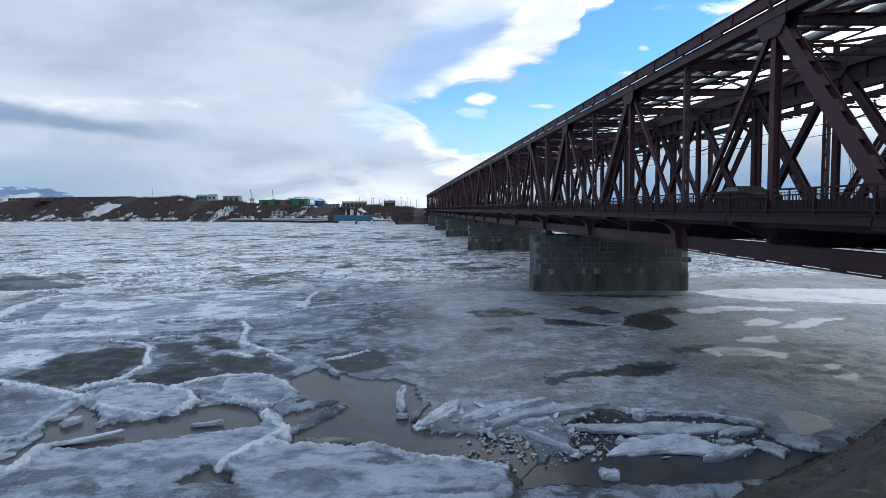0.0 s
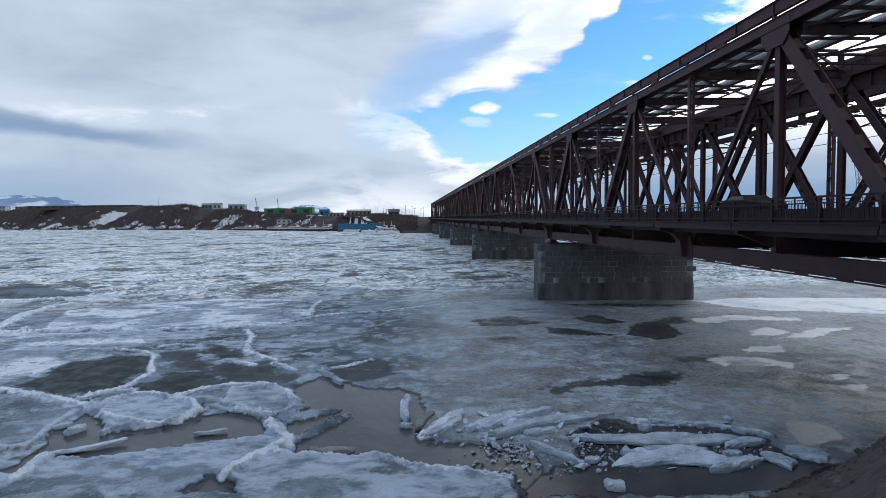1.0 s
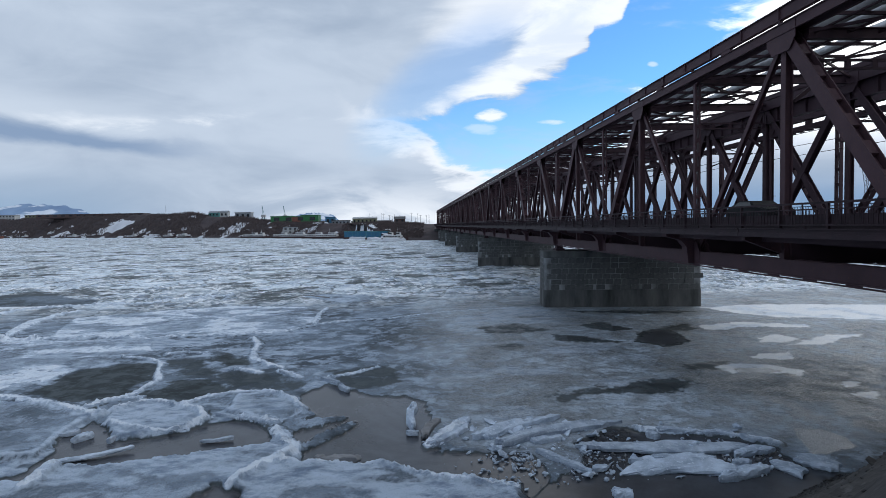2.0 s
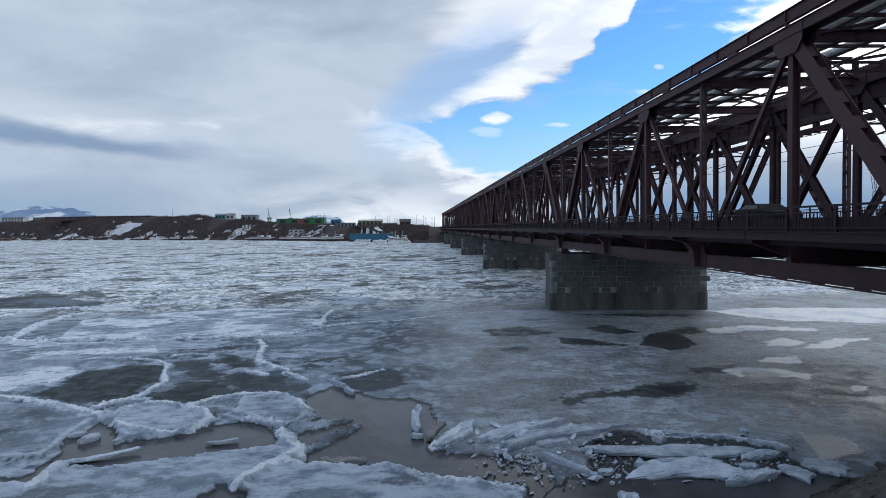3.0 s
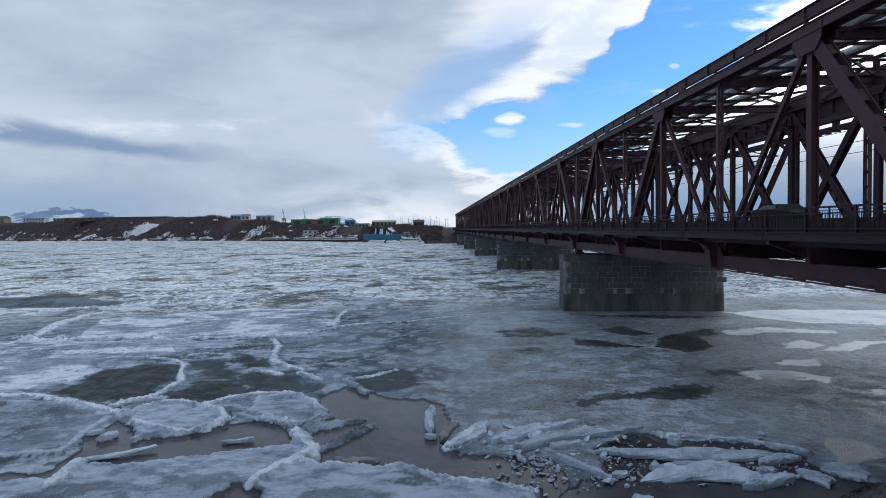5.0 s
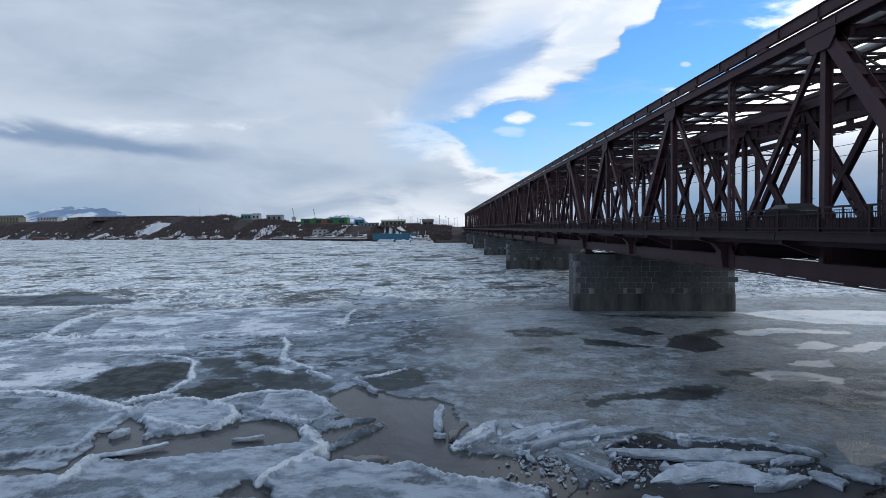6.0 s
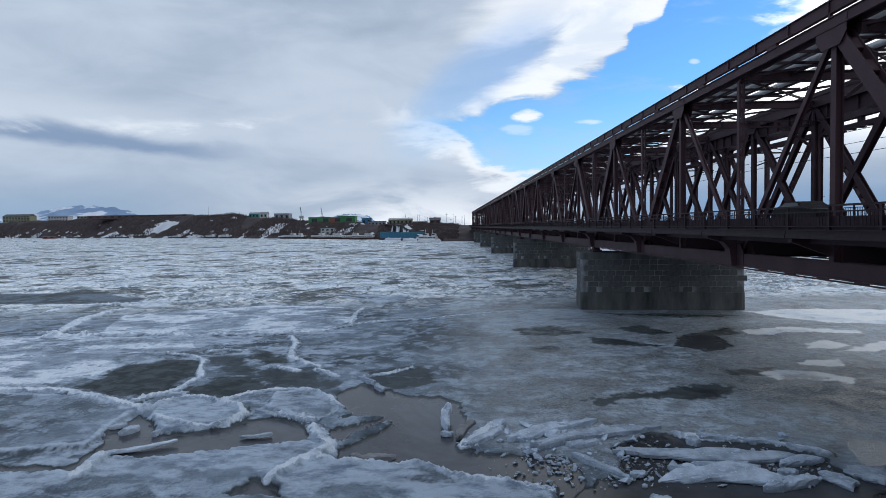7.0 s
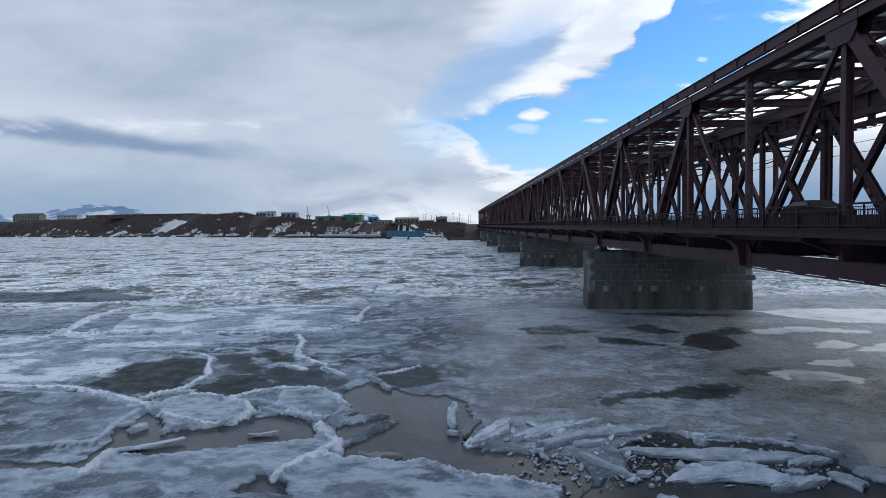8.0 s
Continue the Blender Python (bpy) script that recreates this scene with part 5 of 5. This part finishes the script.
def ship(ratio, y, length, label, hull=HULL, deck=0.55):
    """A river boat laid up at the shore: hull with raised bow, deckhouse with windows, wheelhouse, mast."""
    y = shore_y(ratio) - 5
    x = ratio * y
    ob = thing("river_boat", Matrix.Translation((x, y, 0.15)) @ pose(0, 0, 0, 0, 0, -36 if ratio < -0.2 else -20), label, "boat", "boats laid up on the far shore")
    ob.scale = (1.0, 0.9, 0.72)
    w = 3.2
    bm = bmesh.new()
    rings = []
    for k in range(9):
        t = k / 8
        hw = w * (0.75 + 0.25 * math.sin(math.pi * min(t * 1.3, 1))) * (1 if t < 0.7 else max(0.06, 1 - ((t - 0.7) / 0.3) ** 2))
        lx = (t - 0.5) * length
        top = 2.2 + 1.3 * max(0, t - 0.6) ** 2 * 6
        rings.append([bm.verts.new(q) for q in ((lx, -hw, top), (lx - 0.4 * t, -hw * 0.7, 0), (lx - 0.4 * t, hw * 0.7, 0), (lx, hw, top))])
    for a, c in zip(rings, rings[1:]):
        for q in range(4):
            bm.faces.new((a[q], a[(q + 1) % 4], c[(q + 1) % 4], c[q]))
    bm.faces.new(rings[0])
    bm.faces.new(rings[-1][::-1])
    part("hull", bm, hull, ob)
    bm = bmesh.new()
    box(bm, -length * 0.4, length * (deck - 0.4), -w * 0.7, w * 0.7, 2.15, 4.6)
    house = part("deckhouse", bm, WHITE, ob)
    bm = bmesh.new()
    box(bm, length * (deck - 0.62), length * (deck - 0.45), -w * 0.5, w * 0.5, 4.6, 7.0)
    wheel = part("wheelhouse", bm, WHITE, ob)
    bm = bmesh.new()
    box(bm, length * (deck - 0.615), length * (deck - 0.455), -w * 0.5 - 0.06, -w * 0.5 + 0.05, 5.6, 6.5)
    part("wheelhouse_window", bm, GLASS, wheel)
    n = max(4, int(length / 3.4))
    bm = bmesh.new()
    box(bm, -0.7, 0.7, -0.08, 0.05, -0.4, 0.4)
    me = None
    for k in range(n):
        pane = part("window", bm if me is None else me, GLASS, house)
        me = pane.data
        pane.location = (-length * 0.4 + (k + 0.5) * length * deck / n, -w * 0.7, 3.6)
    bm = bmesh.new()
    cylinder(bm, (length * (deck - 0.6), 0, 7.0), (length * (deck - 0.6), 0, 11.5), 0.12, 0.06, 6)
    part("mast", bm, WHITE, ob)


for r, y, n in ((-0.276, 640, 36), (-0.262, 625, 22), (-0.225, 572, 30), (-0.198, 548, 44), (-0.165, 528, 30), (-0.142, 512, 34), (-0.025, 402, 14), (-0.038, 415, 12), (-0.58, 858, 38), (-0.42, 735, 26), (-0.395, 712, 24), (-0.66, 930, 26), (-0.48, 790, 24)):
    ship(r, y, n, "white river boat with a dark hull laid up ashore")


def barge(ratio, y, length):
    y = shore_y(ratio) - 7
    x = ratio * y
    ob = thing("blue_barge", Matrix.Translation((x, y, 0.15)) @ pose(0, 0, 0, 0, 0, -8), "long blue steel barge house moored at the shore", "barge", "barges at the shore")
    bm = bmesh.new()
    box(bm, -length / 2, length / 2, -4, 4, 0, 1.3)
    part("hull", bm, HULL, ob)
    bm = bmesh.new()
    box(bm, -length / 2 + 0.5, length / 2 - 0.5, -3.6, 3.6, 1.3, 5.6)
    house = part("house", bm, BLUE, ob)
    bm = bmesh.new()
    box(bm, -length / 2 + 0.2, length / 2 - 0.2, -3.9, 3.9, 5.6, 5.85)
    part("roof", bm, TEAL, ob)
    for k in range(9):
        bm = bmesh.new()
        xx = -length / 2 + (k + 0.5) * length / 9
        box(bm, xx - 0.08, xx + 0.08, -3.72, -3.58, 1.35, 5.55)
        part("rib", bm, TEAL, house)


barge(-0.099, 0, 18)
barge(-0.061, 0, 17)


def snow_patches():
    """Old drifts left in the hollows of the far bank."""
    rnd = random.Random(21)
    spots = [(-0.505, 46, 30, 9), (-0.53, 30, 26, 6), (-0.565, 16, 24, 5), (-0.47, 20, 9, 8), (-0.60, 18, 22, 6), (-0.735, 24, 26, 8), (-0.77, 20, 24, 8), (-0.68, 16, 20, 6), (-0.318, 20, 10, 12), (-0.30, 34, 10, 9),
             (-0.195, 18, 9, 9), (-0.18, 24, 7, 6), (-0.10, 4, 10, 3), (-0.07, 3, 12, 3), (-0.045, 4, 9, 3), (-0.40, 6, 20, 4), (-0.45, 8, 22, 4)]
    for k in range(110):
        r = -rnd.random() * 0.86 - 0.03
        spots.append((r, 3 + 60 * rnd.random() ** 2, rnd.uniform(2, 9) * (0.5 - r), rnd.uniform(1.0, 3.5)))
    for r, back, lx, ly in spots:
        y = shore_y(r)
        y2 = shore_y(r + 0.01)
        along = Vector(((r + 0.01) * y2 - r * y, y2 - y)).normalized()
        y += back
        n = 26
        x0 = r * y
        verts, faces = [(x0, y, on_bank(x0, y) + 0.7)], []
        s = rnd.uniform(0, 99)
        for ring, q in ((1, 0.6), (2, 1.0)):
            for i in range(n):
                a = i * math.tau / n
                g = q * (1 + 0.5 * noise.fractal(Vector((math.cos(a) * 1.3 + s, math.sin(a) * 1.3, 0)), 0.8, 2, 4))
                tx, ty = along
                x, yy = x0 + tx * math.cos(a) * lx * g - ty * math.sin(a) * ly * g, y + ty * math.cos(a) * lx * g + tx * math.sin(a) * ly * g
                verts.append((x, yy, on_bank(x, yy) + (0.5 if ring == 1 else -0.3)))
        for i in range(n):
            j = (i + 1) % n
            faces += [(0, 1 + i, 1 + j), (1 + i, 1 + n + i, 1 + n + j, 1 + j)]
        ob = new("snow_drift", mesh_from("snow_drift", verts, faces, SNOW, True))
        tagged(ob, "patch of old snow on the dark far bank", "snow drift", "snow drifts on the far bank")


snow_patches()
for r, n in ((-0.083, 22), (-0.058, 18), (-0.036, 14)):
    yy = shore_y(r) - 14
    ob = part("snow_mound", slab_mesh(n, 5, 2.2, int(n)), SNOW)
    ob.matrix_basis = Matrix.Translation((r * yy, yy, 0.35)) @ pose(0, 0, 0, 0, 0, -12)
    tagged(ob, "long mound of ploughed white snow at the far shore", "snow mound", "snow mounds at the far shore")


def scrub():
    """Bare brush on the far bank: clumps of thin upright twigs."""
    rnd = random.Random(4)
    verts, faces = [], []
    for k in range(14000):
        r = -rnd.random() ** 0.9 * 0.86 + 0.02
        y = shore_y(r) + rnd.uniform(6, 95)
        x = r * y
        z = on_bank(x, y)
        clump = noise.noise(Vector((x * 0.02, y * 0.02, 3)))
        if z < 1.5 or clump < -0.25:
            continue
        for q in range(3):
            h = rnd.uniform(0.6, 2.2 if r > -0.27 else 3.4) * (1 + clump)
            w, a = rnd.uniform(0.12, 0.5), rnd.uniform(-1, 1)
            px = x + rnd.uniform(-1.5, 1.5)
            i = len(verts)
            verts += [(px - w, y - 0.1, z - 0.3), (px + w, y - 0.1, z - 0.3), (px, y + 0.3, z - 0.3), (px + a, y, z + h)]
            faces += [(i, i + 1, i + 3), (i + 1, i + 2, i + 3), (i + 2, i, i + 3)]
    ob = new("brush", mesh_from("brush", verts, faces, TWIGS))
    tagged(ob, "bare brown brush covering the far river bank", "brush", kind="stuff")


scrub()


def mast(ratio, y, h, name="pole", label="thin pole on the far bank", arm=0.0):
    x, y, z = far(ratio, y)
    ob = thing(name, Matrix.Translation((x, y, z - 0.3)), label, "pole", "poles on the far bank")
    bm = bmesh.new()
    cylinder(bm, (0, 0, 0), (0, 0, h), 0.22, 0.14, 6)
    part("shaft", bm, GALV, ob)
    if arm:
        bm = bmesh.new()
        bar(bm, (-arm, 0, h * 0.92), (arm, 0, h * 0.92), 0.2, 0.2, (0, 1, 0))
        part("crossarm", bm, GALV, ob)


rnd = random.Random(9)
for k in range(34):
    r = rnd.uniform(-0.075, 0.03) if k < 20 else rnd.uniform(-0.85, -0.1)
    y = (500 if k < 20 else 440 + 640 * -r / 0.6) + rnd.uniform(20, 80)
    mast(r, y, rnd.uniform(5, 12), arm=rnd.choice((0, 0.9, 1.2)))
mast(-0.425, 830, 16)


def crane(ratio, y):
    x, y, z = far(ratio, y)
    ob = thing("harbour_crane", Matrix.Translation((x, y, z - 0.3)), "pale teal harbour crane with a raised jib", "crane")
    bm = bmesh.new()
    for sx in (-2, 2):
        for sy in (-2, 2):
            bar(bm, (sx * 1.4, sy * 1.4, 0), (sx * 0.5, sy * 0.5, 8), 0.5, 0.5)
    part("portal", bm, TEAL, ob)
    bm = bmesh.new()
    box(bm, -2.4, 2.4, -2, 2, 8, 11)
    part("cabin", bm, PALE, ob)
    bm = bmesh.new()
    for o in (-0.6, 0.6):
        bar(bm, (o, 0, 10.8), (-1.5 + o * 0.2, 0, 22), 0.3, 0.3)
    part("jib", bm, TEAL, ob)


crane(-0.259, 690)
crane(-0.222, 680)


def pylon(x, y, z, h):
    """A lattice power pylon with a spread head."""
    ob = thing("power_pylon", Matrix.Translation((x, y, z)), "tall grey lattice power pylon beyond the bridge", "pylon", "power pylons")

    def half(t):
        return 3.2 - 2.1 * min(t / 0.62, 1) if t < 0.62 else 1.1 + 2.3 * (t - 0.62) / 0.38
    for sx in (-1, 1):
        for sy in (-1, 1):
            bm = bmesh.new()
            for a, c in ((0, 0.62), (0.62, 1.0)):
                bar(bm, (sx * half(a), sy * min(half(a), 1.4), a * h), (sx * half(c), sy * min(half(c), 1.4), c * h), 0.3, 0.3)
            part("leg", bm, GALV, ob)
    for k in range(14):
        a, c = k / 14, (k + 1) / 14
        for sy in (-1, 1):
            bm = bmesh.new()
            for s in (-1, 1):
                bar(bm, (s * half(a), sy * min(half(a), 1.4), a * h), (-s * half(c), sy * min(half(c), 1.4), c * h), 0.16, 0.16)
            part("lacing", bm, GALV, ob)
    bm = bmesh.new()
    bar(bm, (-6.5, 0, h), (6.5, 0, h), 0.5, 0.7, (0, 1, 0))
    part("crossarm", bm, GALV, ob)


pylon(353, 420, 6, 43)
pylon(386, 590, 6, 28.6)


def hills():
    """Snow-streaked mountains far beyond the bank, with air haze put into their colours."""
    # blue of the air between is mixed into rock and snow colours
    rock = material("far rock tinted with haze", (0.20, 0.30, 0.46), (0.14, 0.22, 0.37), 0.95, 0, 0.004, 0.02, 0.0, 0.6)
    nt = rock.node_tree
    bsdf = nt.nodes["Principled BSDF"]
    tc, n1, rmp, mx = (nt.nodes.new(k) for k in ("ShaderNodeTexCoord", "ShaderNodeTexNoise", "ShaderNodeMapRange", "ShaderNodeMix"))
    mx.data_type = "RGBA"
    nt.links.new(tc.outputs["Object"], n1.inputs["Vector"])
    n1.inputs["Scale"].default_value, n1.inputs["Detail"].default_value = 0.006, 6
    rmp.inputs[1].default_value, rmp.inputs[2].default_value = 0.50, 0.56
    nt.links.new(n1.outputs[0], rmp.inputs[0])
    nt.links.new(rmp.outputs[0], mx.inputs[0])
    nt.links.new(bsdf.inputs["Base Color"].links[0].from_socket, mx.inputs[6])
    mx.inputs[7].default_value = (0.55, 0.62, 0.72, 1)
    nt.links.new(mx.outputs[2], bsdf.inputs["Base Color"])
    for r, y, w, h in ((-0.645, 3500, 440, 172), (-0.90, 3600, 520, 150), (-0.172, 4300, 230, 112), (-1.25, 3000, 700, 150)):
        cx = r * y
        n, mm = 70, 14
        verts, faces = [], []
        for i in range(n):
            u = i / (n - 1) * 2 - 1
            prof = (1 - abs(u) ** 3.6) * (0.94 + 0.10 * noise.fractal(Vector((u * 3 + r * 50, 0, 0)), 0.8, 2, 5))
            for j in range(mm):
                v = j / (mm - 1)
                verts.append((cx + u * w, y - 500 * (1 - v) + 30 * noise.noise(Vector((u * 9, v * 9, r))), -2 + max(0, prof) * (h + 10) * (v ** 0.8) + 6 * noise.noise(Vector((u * 14, v * 8, r * 9)))))
        for i in range(n - 1):
            for j in range(mm - 1):
                a = i * mm + j
                faces.append((a, a + mm, a + mm + 1, a + 1))
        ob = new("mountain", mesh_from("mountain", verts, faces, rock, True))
        tagged(ob, "distant snow-streaked mountain with blue haze in its colour", "mountain", kind="structure")


hills()


# ---- on the bridge: a car on the road, wires over the track ----
def build_car(x, y, z):
    ob = thing("car", pose(x, y, z), "dark hatchback car on the bridge road", "car")
    body = material("car paint", (0.018, 0.019, 0.022), (0.013, 0.014, 0.016), 0.6, 0.0, 1, 20, 0.0, spec=0.15)
    rubber = material("rubber", (0.02, 0.02, 0.02), (0.014, 0.014, 0.014), 0.9, 0, 3, 30, 0.1)
    bm = bmesh.new()
    prof = [(-2.1, 0.35), (-2.15, 0.75), (-2.05, 0.95), (-0.95, 1.02), (-0.35, 1.45), (0.9, 1.48), (1.75, 1.05), (2.1, 1.0), (2.15, 0.55), (2.1, 0.3)]
    sides = []
    for sx, k in ((-0.82, 1), (0.82, 1)):
        sides.append([bm.verts.new((sx * (0.86 if pz > 1.2 else 1), py, pz)) for py, pz in prof])
    n = len(prof)
    for i in range(n):
        bm.faces.new((sides[0][i], sides[0][(i + 1) % n], sides[1][(i + 1) % n], sides[1][i]))
    bm.faces.new(sides[0][::-1])
    bm.faces.new(sides[1])
    bmesh.ops.bevel(bm, geom=bm.edges[:], offset=0.05, segments=2, affect="EDGES")
    shell = part("body", bm, body, ob)
    for s in (-1, 1):
        bm = bmesh.new()
        vs = [bm.verts.new((s * q[0], q[1], q[2])) for q in ((0.815, -0.75, 1.07), (0.735, -0.3, 1.38), (0.735, 0.8, 1.40), (0.80, 1.45, 1.09))]
        us = [bm.verts.new(v.co + Vector((s * 0.03, 0, 0))) for v in vs]
        bm.faces.new(vs)
        bm.faces.new(us[::-1])
        for i in range(4):
            bm.faces.new((vs[i], vs[(i + 1) % 4], us[(i + 1) % 4], us[i]))
        part("side_window", bm, GLASS, shell)
    for sx in (-0.75, 0.75):
        for sy in (-1.35, 1.35):
            bm = bmesh.new()
            cylinder(bm, (sx - 0.1, sy, 0.32), (sx + 0.1, sy, 0.32), 0.32, n=18)
            wheel = part("wheel", bm, rubber, ob)
            bm = bmesh.new()
            cylinder(bm, (sx - 0.11, sy, 0.32), (sx + 0.11, sy, 0.32), 0.19, n=14)
            part("rim", bm, GALV, wheel)


build_car(20.9, 33.0, Z_ROAD)


def line_bracket(y):
    """A bracket carrying the overhead line: level arm, raking tube, stay and insulators."""
    ob = thing("line_bracket", pose(XB + 0.2, y, 0), "dark steel bracket holding the overhead line on the truss", "bracket", "brackets of the overhead line")
    for name, a, b, w in (("arm", (0, 0, 15.9), (4.4, 0, 15.9), 0.13), ("tube", (0, 0, 14.6), (3.6, 0, 15.85), 0.10), ("stay", (0, 0, 16.9), (3.4, 0, 15.95), 0.06)):
        bm = bmesh.new()
        bar(bm, a, b, w, w, (0, 1, 0))
        part(name, bm, RAIL_PAINT, ob)
    for x in (0.7, 3.0):
        bm = bmesh.new()
        for q in range(4):
            cylinder(bm, (x, 0, 15.97 + q * 0.1), (x, 0, 16.03 + q * 0.1), 0.11, n=10)
        cylinder(bm, (x, 0, 15.95), (x, 0, 16.42), 0.04, n=8)
        part("insulator", bm, RAIL_PAINT, ob)


for i in range(10):
    line_bracket(FIRST + 17.4 + i * PANEL * 2)

for x, z in ((30.2, 15.6), (30.2, 16.5), (28.6, 14.6)):
    bm = bmesh.new()
    for i in range(48):
        sag = lambda q: z - 0.25 * math.sin(math.pi * (q % 6) / 6)
        y0, y1 = FIRST + i * PANEL, FIRST + (i + 1) * PANEL
        bar(bm, (x, y0, sag(i)), (x, y1, sag(i + 1) if (i + 1) % 6 else z), 0.035, 0.035)
    tagged(part("overhead_wire", bm, RAIL_PAINT), "thin dark overhead wire strung along the bridge", "wire", "wires over the track")
